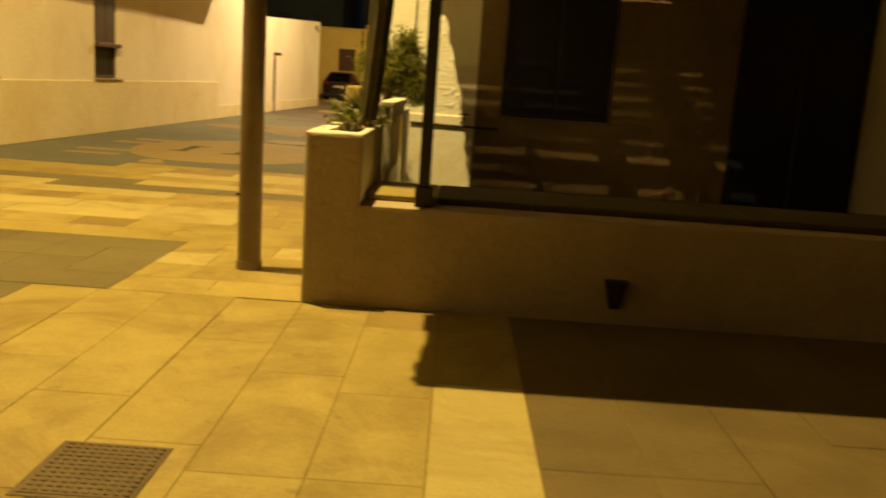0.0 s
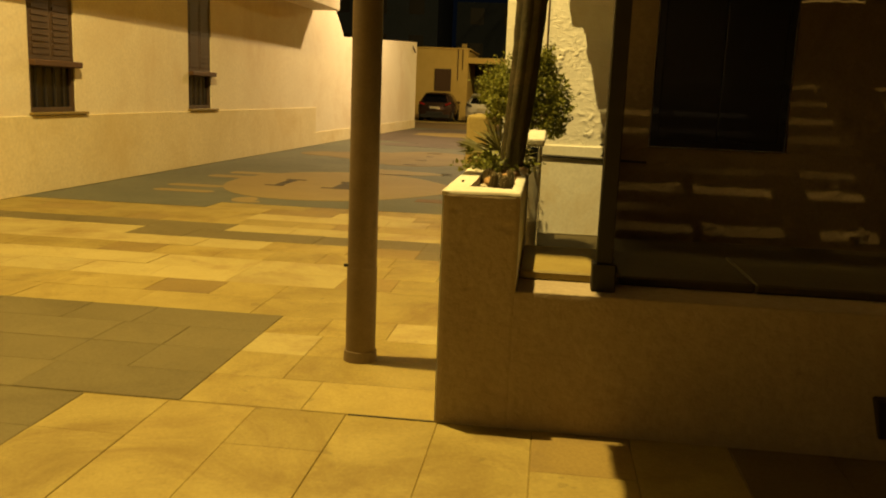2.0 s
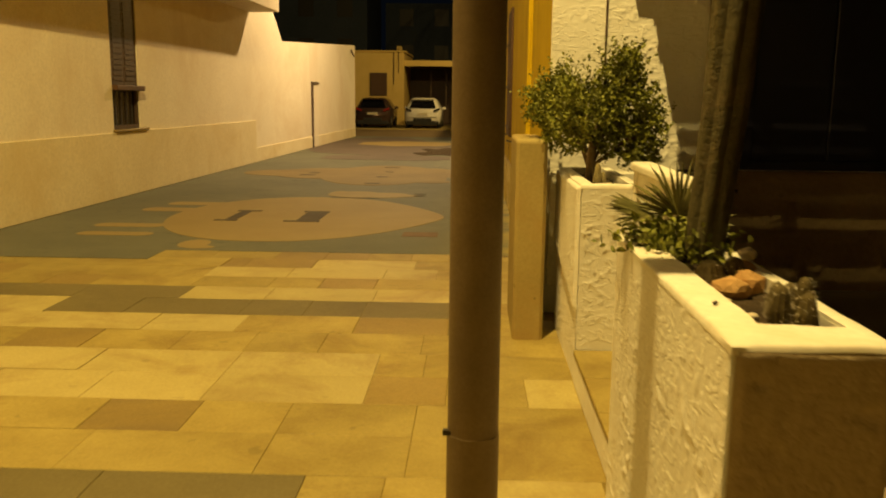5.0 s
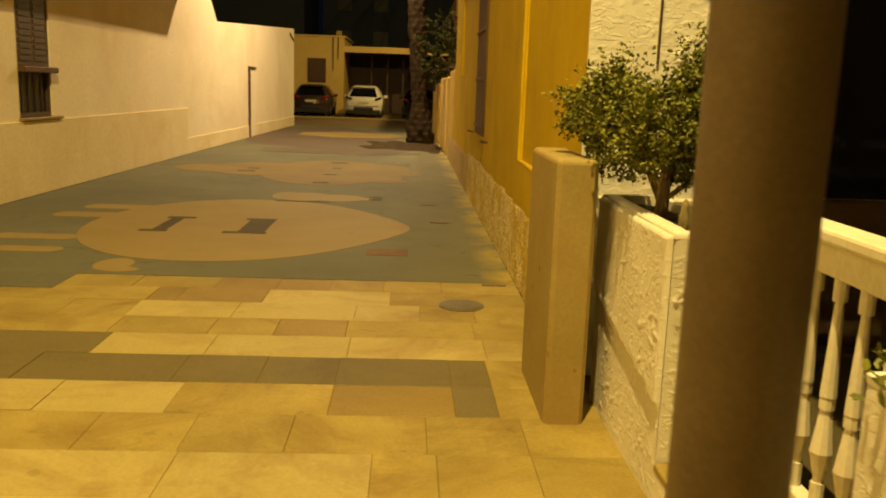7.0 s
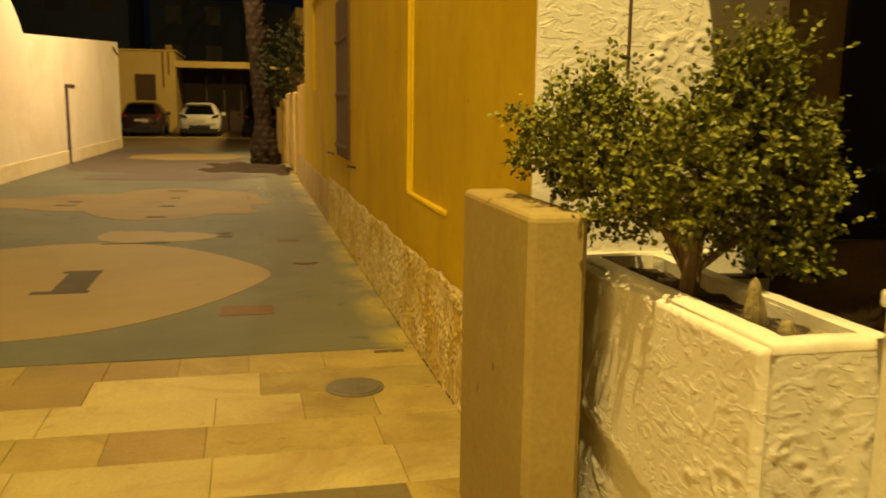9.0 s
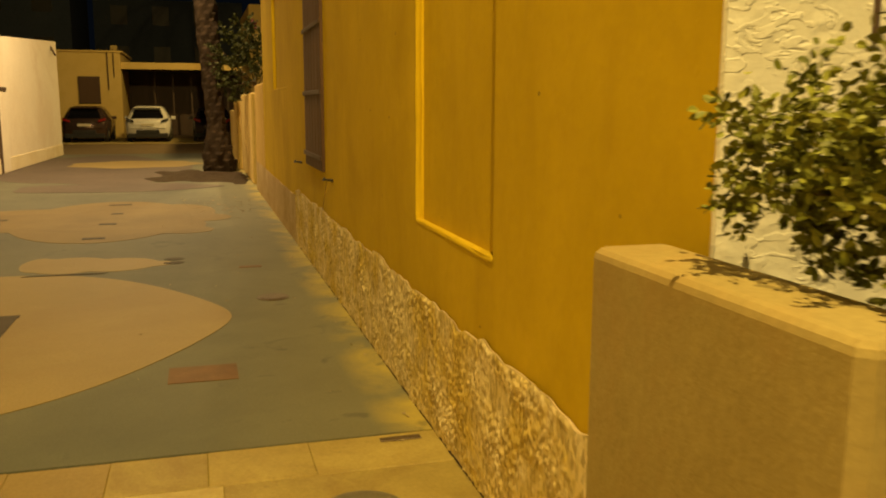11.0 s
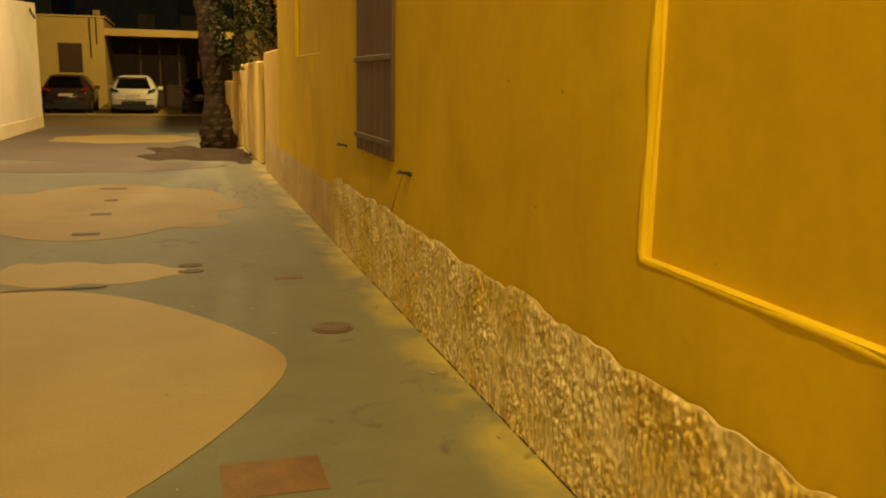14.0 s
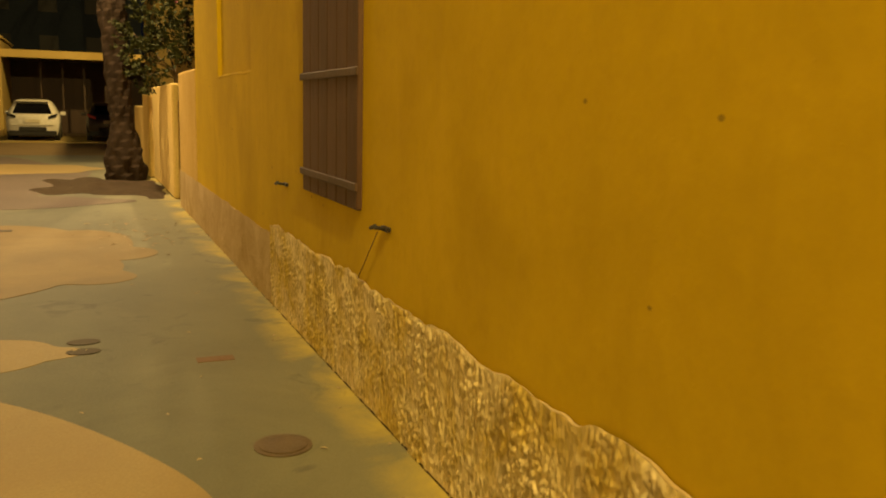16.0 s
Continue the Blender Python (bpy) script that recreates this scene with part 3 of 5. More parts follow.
def relief(name, axis, face, a0, a1, z0, z1, step, amount, material, parent=None, out=-1, seed=0.0, kind="strokes", ragged=0.0, label="", ledge=0.0):
    """A modelled skin on a wall face: torn trowel strokes or packed pebbles, fading out at its border."""
    na, nz = max(2, int((a1 - a0) / step)), max(2, int((z1 - z0) / step))
    verts, faces = [], []
    for j in range(nz + 1):
        for i in range(na + 1):
            a, z = a0 + (a1 - a0) * i / na, z0 + (z1 - z0) * j / nz
            if ragged and j:
                z = z0 + (z - z0) * (1 + ragged * noise.noise((a * 2.3, seed, 1.0)) + 0.5 * ragged * noise.noise((a * 9.0, seed, 4.0)))
            rim = min(1.0, i / 2.0, (na - i) / 2.0, (nz - j) / 2.0)
            if kind == "strokes":
                w = noise.noise((a * 4.1, z * 4.1, seed + 9)) * 1.2
                n = noise.noise((a * 9.0 + z * 5.0 + w, z * 13.0 - a * 4.0 + 1.5 * w, seed))
                n2 = noise.noise((a * 21.0 + w, z * 30.0 - w, seed + 4))
                n3 = noise.noise((a * 3.0, z * 3.4, seed + 7))
                ridge = max(0.0, 1 - (n * 22 if n > 0 else -n * 7)) * max(0.0, min(1.0, 0.15 + n3 * 2.6)) * max(0.0, min(1.0, 0.6 + n2 * 3))
                flake = max(0.0, min(1.0, (n2 - 0.36) * 14))
                h = 0.95 * ridge + 0.28 * flake + 0.10 * n3 + 0.2
                if ledge:
                    h += ledge * max(0.0, min(1.0, (z - 0.56 + 0.16 * (8.8 - a) + 0.02 * n) * 25))
            elif kind == "dents":
                n = noise.noise((a * 15.0, z * 15.0, seed))
                h = 0.45 + 0.35 * noise.noise((a * 2.2, z * 2.6, seed + 3)) + 0.2 * noise.noise((a * 8.0, z * 9.0, seed + 1)) - 0.9 * max(0.0, n - 0.48) * 5
                h = max(0.12, h)
            else:
                d = noise.voronoi((a * 62.0, z * 36.0, seed))[0]
                h = (0.7 + 0.9 * noise.noise((a * 3.1, z * 4.0, seed + 2))) * max(0.0, 1.0 - 1.5 * d[0]) + 0.5 * noise.noise((a * 6.0, z * 5.0, seed)) + 0.35 * noise.noise((a * 80.0, z * 30.0, seed))
                h = max(0.0, h)
            d = face + out * (0.003 + amount * rim * h)
            verts.append((d, a, z) if axis == "x" else (a, d, z))
    for j in range(nz):
        for i in range(na):
            p = j * (na + 1) + i
            q = (p, p + 1, p + na + 2, p + na + 1)
            faces.append(q if (axis == "y") == (out < 0) else q[::-1])
    me = bpy.data.meshes.new(name)
    me.from_pydata(verts, [], faces)
    me.materials.append(material)
    for p in me.polygons:
        p.use_smooth = True
    ob = new(name, me)
    if parent:
        at = parent.location if not parent.data else Vector((0, 0, 0))
        me.transform(Matrix.Translation(-at))
        ob.parent = parent
    if label:
        ob["label"] = label
    return ob


# ---- yellow building ----
bm = new_bm()
wall_with_holes(bm, "x", -0.67, 0.45, 9.206, 22.4, 0, 6.5, [(10.67, 11.9, 1.0, 3.2), (15.25, 16.43, 1.03, 2.75), (18.45, 20.4, 1.82, 3.2)])
yellow_wall = solid("wall_yellow", bm, M["yellow"], "ochre yellow limewashed house wall with blind niches", "wall", "structure")
for a, b_, c in ((10.5, 12.05, 0.9), (18.3, 20.5, 1.7)):
    bm = new_bm()
    box(bm, -0.628, -0.225, a, b_, c, 3.3)
    part("niche_back", bm, M["yellow"], yellow_wall, "ochre back of a blind niche")


def lip(points, r, label):
    """A soft, hand-made plaster edge along a niche."""
    b = new_bm()
    rings = []
    for k, q in enumerate(points):
        q = Vector(q)
        d = (Vector(points[min(k + 1, len(points) - 1)]) - Vector(points[max(k - 1, 0)])).normalized()
        turn = d.to_track_quat("Z", "Y")
        rr = r * (1 + 0.25 * noise.noise(q * 5))
        q = q + Vector((0, 0.008 * noise.noise(q * 3), 0.010 * noise.noise(q * 3 + Vector((7, 0, 0)))))
        rings.append([b.verts.new(q + turn @ Vector((rr * math.cos(w), rr * math.sin(w), 0))) for w in [2 * math.pi * j / 10 for j in range(10)]])
    for u, v in zip(rings, rings[1:]):
        for j in range(10):
            b.faces.new((u[j], u[(j + 1) % 10], v[(j + 1) % 10], v[j]))
    return part("niche_edge", b, M["yellow"], yellow_wall, label, True)


for y0, y1, z0 in ((10.67, 11.9, 1.0), (18.45, 20.4, 1.82)):
    lip([(-0.654, y0 + (y1 - y0) * k / 24, z0 - 0.013) for k in range(25)] + [(-0.654, y1 + 0.013, z0 + 0.02 + 2.1 * k / 30) for k in range(31)], 0.019, "soft rounded plaster edge of a niche")
bm = new_bm()
box(bm, -0.69, -0.6, 9.21, 17.5, 0, 0.6)
box(bm, -0.69, -0.6, 17.5, 24.5, 0, 0.53)
plinth = solid("plinth", bm, M["plinth_smooth"], "rough pebbled pale plinth along the yellow wall", "plinth", "structure")
relief("pebbled_face", "x", -0.69, 9.3, 17.55, 0.0, 0.635, 0.007, 0.013, M["plinth"], plinth, -1, 3.0, "pebbles", 0.07, "pebbled rough-cast of the plinth")
relief("plaster_face", "x", -0.69, 17.5, 24.4, 0.0, 0.55, 0.04, 0.02, M["plinth_smooth"], plinth, -1, 5.0, "strokes", 0.04, "old plaster of the plinth")
mortar = new_bm()
rings = []
for k in range(420):
    a = 9.3 + 8.2 * k / 419
    z = 0.628 * (1 + 0.07 * noise.noise((a * 2.3, 3.0, 1.0)) + 0.035 * noise.noise((a * 9.0, 3.0, 4.0)))
    r = 0.002 + 0.008 * max(0.0, 0.35 + 1.3 * noise.noise((a * 4.0, 8.0, 2.0)))
    rings.append([mortar.verts.new((-0.684 + r * math.cos(w), a, z + 1.5 * r * math.sin(w))) for w in [2 * math.pi * j / 8 for j in range(8)]])
for u, v in zip(rings, rings[1:]):
    for j in range(8):
        mortar.faces.new((u[j], u[(j + 1) % 8], v[(j + 1) % 8], v[j]))
part("mortar_edge", mortar, M["plinth_smooth"], plinth, "smooth mortar edge along the plinth top", True)
# dark strip of ragged width where plinth and floor meet
foot_v, foot_f = [], []
for k in range(500):
    a = 9.3 + 15.0 * k / 499
    w = 0.012 * max(0.0, 0.2 + noise.noise((a * 3.0, 1.0, 0.0))) + 0.008 * noise.noise((a * 17.0, 2.0, 0.0)) - 0.006
    foot_v += [(-0.69, a, 0.012), (-0.699 - max(0.0, w), a, 0.003)]
    if k:
        n = 2 * k
        foot_f.append((n - 2, n - 1, n + 1, n))
me = bpy.data.meshes.new("dirt_line")
me.from_pydata(foot_v, [], foot_f)
me.materials.append(M["soil"])
tagged(new("dirt_line", me), "ragged dark strip along the foot of the plinth", "dirt", "", "stuff")
roof_slab = new_bm()
box(roof_slab, -0.72, 9, 9.2, 22.5, 6.5, 6.7)
solid("roof_yellow", roof_slab, M["yellow_pale"], "flat roof edge of the yellow house", "roof", "structure")
bm = new_bm()
box(bm, -0.2, 9, 22.1, 22.4, 0, 6.5)
solid("wall_yellow_end", bm, M["yellow"], "ochre end wall of the yellow house", "wall", "structure")

# boarded window shutter and its stays
shutter = thing("window_shutter", "closed brown plank shutter in the yellow wall", "shutter", (-0.7, 15.84, 1.0))
for k in range(6):
    y = 15.24 + 0.2 * k
    bm = new_bm()
    box(bm, -0.70, -0.665, y + 0.004, y + 0.196, 1.0, 2.78, 0.006)
    part("plank", bm, M["wood"], shutter)
for z in (1.1, 1.69, 2.3):
    bm = new_bm()
    box(bm, -0.716, -0.701, 15.22, 16.46, z, z + 0.045, 0.006)
    part("batten", bm, M["wood_dark"], shutter, "dark iron batten across the planks")
bm = new_bm()
box(bm, -0.662, -0.63, 15.2, 16.48, 0.99, 2.8)
part("frame", bm, M["wood_dark"], shutter)


def shutter_stay(y, z):
    t = thing("shutter_stay", "small dark iron shutter stay fixed to the yellow wall", "shutter stay", (-0.7, y, z), "shutter stays")
    b = new_bm()
    box(b, -0.69, -0.668, y - 0.05, y + 0.05, z - 0.012, z + 0.012, 0.004)
    part("plate", b, M["black_metal"], t)
    b = new_bm()
    tube(b, (-0.67, y, z), (-0.75, y - 0.01, z + 0.012), 0.011, 0.009, 8)
    tube(b, (-0.745, y - 0.035, z + 0.02), (-0.745, y + 0.03, z + 0.004), 0.012, 0.01, 8)
    part("hook", b, M["black_metal"], t)
    return t


shutter_stay(17.05, 0.975)
stay = shutter_stay(14.83, 0.96)
bm = new_bm()
tube(bm, (-0.72, 14.83, 0.95), (-0.715, 15.16, 0.66), 0.0022, 0.0022, 6)
part("wire", bm, M["wood"], stay, "thin hanging wire")

# low garden wall beyond the house, with a door and a second stretch
bm = new_bm()
box(bm, -0.68, -0.4, 22.41, 24.5, 0, 1.98, 0.03)
solid("garden_wall", bm, M["yellow_pale"], "low faded ochre garden wall beside the house", "wall", "structure")
bm = new_bm()
box(bm, -0.60, -0.54, 24.5, 25.35, 0, 1.8)
solid("garden_door", bm, M["wood_dark"], "dark plank door between garden walls", "door", "structure")
for y0, y1, h, x0 in ((25.35, 29.6, 1.85, -0.70), (29.6, 31.2, 1.72, -0.80), (31.2, 36.4, 1.45, -0.72)):
    bm = new_bm()
    box(bm, x0, -0.4, y0, y1, 0, h, 0.03)
    solid("garden_wall", bm, M["yellow_far"], "low pale cream garden wall along the alley", "wall", "structure")

# ---- white house behind the terrace ----
bm = new_bm()
wall_with_holes(bm, "y", 9.206, 0.33, -0.21, 7.5, 0, 5.2, [(0.68, 1.85, 1.06, 2.9), (3.2, 4.6, 0.2, 2.6)])
white_wall = solid("wall_white", bm, M["white_rough"], "white trowelled plaster house wall behind the terrace", "wall", "structure")
bm = new_bm()
box(bm, -0.672, -0.21, 9.19, 9.205, 0, 5.2)
part("corner_render", bm, M["white_rough"], white_wall)
relief("trowelled_face", "y", 9.19, -0.672, 0.40, 1.03, 3.4, 0.011, 0.010, M["white_rough"], white_wall, -1, 1.0)
# same wall beyond the shadow edge, coloured darker to stand in for shade
relief("trowelled_face", "y", 9.19, 0.40, 0.67, 1.03, 3.0, 0.02, 0.013, M["plaster_shaded"], white_wall, -1, 1.0)
relief("trowelled_face", "y", 9.2, 0.40, 3.2, 0.2, 1.05, 0.04, 0.03, M["plaster_shaded"], white_wall, -1, 2.0)
relief("trowelled_face", "y", 9.2, 1.87, 3.2, 1.05, 3.0, 0.04, 0.03, M["plaster_shaded"], white_wall, -1, 6.0)
bm = new_bm()
box(bm, -0.66, 0.40, 9.165, 9.19, 0.2, 1.03, 0.008)
part("dado", bm, M["white_smooth"], white_wall, "smoother white dado standing proud")
bm = new_bm()
tube(bm, (-0.3, 9.155, 0.93), (0.66, 9.155, 0.91), 0.012, 0.012, 8)
solid("wall_pipe", bm, M["black_metal"], "thin dark pipe along the white wall", "pipe")
bm = new_bm()
tube(bm, (-0.3, 9.175, 1.75), (-0.3, 9.175, 4.0), 0.007, 0.007, 6)
solid("wall_cable", bm, M["wood_dark"], "thin dark cable running up the white wall", "cable")
tap = thing("wall_tap", "small black garden tap on the white wall", "tap", (0.28, 9.1, 1.0))
bm = new_bm()
tube(bm, (0.28, 9.17, 0.99), (0.28, 9.08, 0.99), 0.014, 0.014, 10)
tube(bm, (0.28, 9.08, 0.99), (0.25, 9.06, 0.95), 0.013, 0.011, 10)
tube(bm, (0.28, 9.11, 0.99), (0.28, 9.11, 1.05), 0.009, 0.009, 8)
part("spout", bm, M["black_metal"], tap)
bm = new_bm()
box(bm, 0.23, 0.34, 9.095, 9.12, 1.045, 1.062, 0.004)
part("handle", bm, M["black_metal"], tap)


def dark_leaf(name, x0, x1, z0, z1, label):
    t = thing(name, label, "window" if "window" in name else "door", ((x0 + x1) / 2, 9.3, z0), "", "structure")
    b = new_bm()
    for u0, u1, w0, w1 in ((x0, x0 + 0.06, z0, z1), (x1 - 0.06, x1, z0, z1), (x0 + 0.06, x1 - 0.06, z0, z0 + 0.06), (x0 + 0.06, x1 - 0.06, z1 - 0.06, z1)):
        box(b, u0, u1, 9.172, 9.3, w0, w1)
    part("frame", b, M["night_blue"], t)
    mid = (x0 + x1) / 2
    for u0, u1 in ((x0 + 0.06, mid - 0.004), (mid + 0.004, x1 - 0.06)):
        b = new_bm()
        box(b, u0, u1, 9.18, 9.29, z0 + 0.06, z1 - 0.06, 0.006)
        part("leaf", b, M["night_blue"], t)


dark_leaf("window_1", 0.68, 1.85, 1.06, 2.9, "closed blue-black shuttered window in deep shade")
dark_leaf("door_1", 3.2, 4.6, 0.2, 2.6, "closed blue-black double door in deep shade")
bm = new_bm()
box(bm, 7.2, 7.5, 4.0, 9.2, 0, 5.2)
solid("wall_terrace_end", bm, M["white_low"], "plain wall closing the terrace end", "wall", "structure")

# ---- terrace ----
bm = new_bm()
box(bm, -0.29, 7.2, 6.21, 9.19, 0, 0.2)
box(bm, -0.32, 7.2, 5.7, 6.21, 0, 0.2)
solid("terrace_floor", bm, M["stone_shaded"], "stone terrace floor one step above the pavement", "floor", "structure")
bm = new_bm()
box(bm, -0.632, -0.29, 6.21, 7.64, 0, 0.15, 0.008, 2)
step = solid("step", bm, M["white_rough"], "white plastered step with stone treads before the gate", "step", "structure")
for y0, y1 in ((6.215, 6.69), (6.694, 7.16), (7.164, 7.635)):
    bm = new_bm()
    box(bm, -0.634, -0.29, y0, y1, 0.15, 0.182, 0.006, 2)
    part("tread", bm, M["stone"], step, "worn sandstone tread slab")
bm = new_bm()
box(bm, -0.335, 7.2, 4.802, 5.7, 0, 0.625, 0.006, 2)
parapet = solid("parapet", bm, M["parapet"], "low rendered parapet wall of the terrace in shade-toned cream", "wall", "structure")
relief("rendered_face", "y", 4.8, -0.352, 4.0, 0.0, 0.62, 0.012, 0.009, M["parapet"], parapet, -1, 8.0, "dents")
bm = new_bm()
box(bm, -0.33, 0.12, 5.06, 5.75, 0.625, 0.668, 0.008)
part("coping", bm, M["stone"], parapet, "sandstone coping slab at the parapet end")
# same coping past the post, its shadow given as a darker stone colour
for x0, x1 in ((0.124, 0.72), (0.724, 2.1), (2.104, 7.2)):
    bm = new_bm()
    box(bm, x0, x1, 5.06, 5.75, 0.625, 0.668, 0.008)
    part("coping", bm, M["stone_shaded"], parapet, "coping slab on the parapet, shade put into its dark colour")
vent = thing("wall_vent", "small dark tapered vent cover on the parapet", "vent", (1.24, 4.79, 0.1))
bm = new_bm()
box(bm, 1.17, 1.31, 4.74, 4.80, 0.10, 0.28, 0.008)
for v in bm.verts:
    if v.co.z < 0.15:
        v.co.x = 1.24 + (v.co.x - 1.24) * 0.45
        v.co.y = 4.80 + (v.co.y - 4.80) * 0.5
part("hood", bm, M["black_metal"], vent)
post = thing("terrace_post", "slim black steel post on the terrace parapet", "post", (0.04, 4.93, 0.625))
bm = new_bm()
box(bm, 0.005, 0.075, 4.90, 4.97, 0.75, 2.58, 0.004)
part("shaft", bm, M["black_metal"], post)
bm = new_bm()
box(bm, -0.012, 0.092, 4.885, 4.99, 0.625, 0.75, 0.006)
part("base_block", bm, M["black_metal"], post)
pergola = thing("pergola_roof", "dry reed mat roof shading the terrace", "roof", (3, 6.5, 2.58))
for y in (4.9, 7.0, 9.0):
    bm = new_bm()
    box(bm, -0.2, 7.2, y - 0.04, y + 0.04, 2.58, 2.66)
    part("beam", bm, M["wood_dark"], pergola)
reed = new_bm()
box(reed, 0, 7.7, 0, 0.040, 0, 0.03)
reed_mesh = mesh_of("reed", reed, M["reed"])
y = 4.05
while y < 9.14:
    loose = 8.15 < y < 9.08
    y += 0.041 + (random.uniform(0.009, 0.0145) if loose and random.random() < 0.9 else 0.0)
    o = part("reed", reed_mesh, None, pergola)
    lead = -0.46 if y < 4.98 else (-0.42 if y < 5.6 else -0.50 + 0.1 * (y - 5.2))
    o.location = Vector((lead + 0.03 * noise.noise((y * 2.5, 0, 0)) + random.uniform(-0.012, 0.012), y - 0.04, 2.661 + random.uniform(0, 0.004))) - pergola.location
    o.rotation_euler = (0, 0, random.uniform(-0.003, 0.003) if loose else random.uniform(-0.0015, 0.0015))
# unseen mat, added only to stop light streaks reaching the door
bm = new_bm()
box(bm, 2.2, 7.2, 7.05, 9.14, 2.72, 2.74)
part("cover_mat", bm, M["reed"], pergola, "added mat that keeps light streaks off the door")
for k in range(7):
    bm = new_bm()
    box(bm, 0.35 + 0.62 * k, 0.43 + 0.62 * k + 0.16 * (k % 3), 7.05, 8.97, 2.70, 2.715)
    part("batten", bm, M["reed"], pergola, "flat cane binding the mat")

# unseen extra reeds and beams, added to cut light bounced off the pavement
y = -1.1
while y < 4.03:
    o = part("reed", reed_mesh, None, pergola)
    o.location = Vector((1.62 + random.uniform(-0.02, 0.02), y, 2.661)) - pergola.location
    y += 0.041
for y in (-1.0, 1.5):
    bm = new_bm()
    box(bm, 1.7, 7.2, y - 0.04, y + 0.04, 2.58, 2.66)
    part("beam", bm, M["wood_dark"], pergola)

# ---- planters ----


def trough(label, x0, x1, y0, y1, top, wall_l, wall_r, wall_f, wall_b, seed):
    t = thing("planter", label, "planter", ((x0 + x1) / 2, (y0 + y1) / 2, 0), "planters beside the alley")
    b = new_bm()
    for u0, u1, v0, v1 in ((x0, x0 + wall_l, y0, y1), (x1 - wall_r, x1, y0, y1), (x0 + wall_l, x1 - wall_r, y0, y0 + wall_f), (x0 + wall_l, x1 - wall_r, y1 - wall_b, y1)):
        box(b, u0, u1, v0, v1, 0, top - 0.012)
    part("body", b, M["white_rough"], t)
    b = new_bm()
    ex, ey = x0 - 0.005, y0 - 0.005

    def rect(u0, u1, v0, v1, n=16):
        cs = ((u0, v0), (u1, v0), (u1, v1), (u0, v1))
        return [(cs[k][0] + (cs[(k + 1) % 4][0] - cs[k][0]) * q / n, cs[k][1] + (cs[(k + 1) % 4][1] - cs[k][1]) * q / n) for k in range(4) for q in range(n)]

    outs = rect(ex, x1, ey, y1)
    mids = rect(ex + 0.008, x1 - 0.006, ey + 0.008, y1 - 0.006)
    ins = rect(x0 + wall_l, x1 - wall_r, y0 + wall_f, y1 - wall_b)
    loops = []
    for pts, z, amount in ((outs, top - 0.025, 0.0), (outs, top - 0.007, 0.006), (mids, top, 0.008), (ins, top, 0.008), (ins, top - 0.06, 0.0)):
        loops.append([b.verts.new((u + amount * noise.noise((u * 9, v * 9, seed)), v + amount * noise.noise((u * 9, v * 9, seed + 2)), z + 0.6 * amount * noise.noise((u * 7, v * 7, seed + 5)))) for u, v in pts])
    for la, lb in zip(loops, loops[1:]):
        for k in range(len(la)):
            b.faces.new((la[k], la[(k + 1) % len(la)], lb[(k + 1) % len(la)], lb[k]))
    part("rim", b, M["white_smooth"], t, "smooth white painted rim", True)
    relief("rough_face", "x", x0, y0 + 0.004, y1, 0.0, top - 0.012, 0.008, 0.0055, M["white_rough"], t, -1, seed, "strokes", 0.0, "", 3.6 if seed > 20 else 0.0)
    # the front planter's unlit end takes this darker cream instead of white
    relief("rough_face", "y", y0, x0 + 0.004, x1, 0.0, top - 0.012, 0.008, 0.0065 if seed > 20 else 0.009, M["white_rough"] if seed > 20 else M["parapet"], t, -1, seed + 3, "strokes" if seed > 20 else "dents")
    b = new_bm()
    bmesh.ops.create_grid(b, x_segments=14, y_segments=40, size=0.5)
    for v in b.verts:
        v.co = Vector(((x0 + x1) / 2 + v.co.x * (x1 - x0 - 0.06), (y0 + y1) / 2 + v.co.y * (y1 - y0 - 0.06), top - 0.045))
        v.co.z += 0.015 * noise.noise(v.co * 14)
    part("soil", b, M["soil"], t, "dark dry soil")
    return t


planter_front = trough("long white plastered planter with cacti and rocks", -0.665, -0.335, 4.8, 6.2, 1.05, 0.10, 0.045, 0.15, 0.05, 12.0)
planter_back = trough("white plastered planter holding a leafy shrub", -0.62, -0.295, 7.65, 8.83, 1.09, 0.06, 0.06, 0.06, 0.06, 30.0)

# concrete post at the corner of the yellow wall
post2 = thing("concrete_post", "stout chamfered ochre concrete post by the planter", "post", (-0.82, 8.9, 0))
bm = new_bm()
box(bm, -0.93, -0.735, 8.45, 9.28, 0, 1.285)
upright = [e for e in bm.edges if abs(e.verts[0].co.z - e.verts[1].co.z) > 1]
bmesh.ops.bevel(bm, geom=upright, offset=0.022, segments=1, affect="EDGES", profile=0.5)
topedge = [e for e in bm.edges if all(v.co.z > 1.28 for v in e.verts) and len(e.link_faces) == 2]
bmesh.ops.bevel(bm, geom=topedge, offset=0.025, segments=3, affect="EDGES", profile=0.5)
part("shaft", bm, M["concrete"], post2)

# brown steel pole in the pavement
pole = thing("steel_pole", "tall brown painted steel pole standing in the pavement", "pole", (-1.186, 5.61, 0))
bm = new_bm()
tube(bm, (-1.186, 5.61, 0), (-1.186, 5.61, 0.52), 0.081, 0.081, 32)
part("sleeve", bm, M["pole"], pole, "wider lower sleeve", True)
bm = new_bm()
tube(bm, (-1.186, 5.61, 0.52), (-1.184, 5.61, 6.4), 0.0785, 0.072, 32)
part("shaft", bm, M["pole"], pole, "", True)
bm = new_bm()
tube(bm, (-1.186, 5.61, 0), (-1.186, 5.61, 0.06), 0.092, 0.088, 32)
part("base_ring", bm, M["pole"], pole)
bm = new_bm()
box(bm, -1.278, -1.253, 5.57, 5.59, 0.52, 0.535)
part("bolt", bm, M["black_metal"], pole)

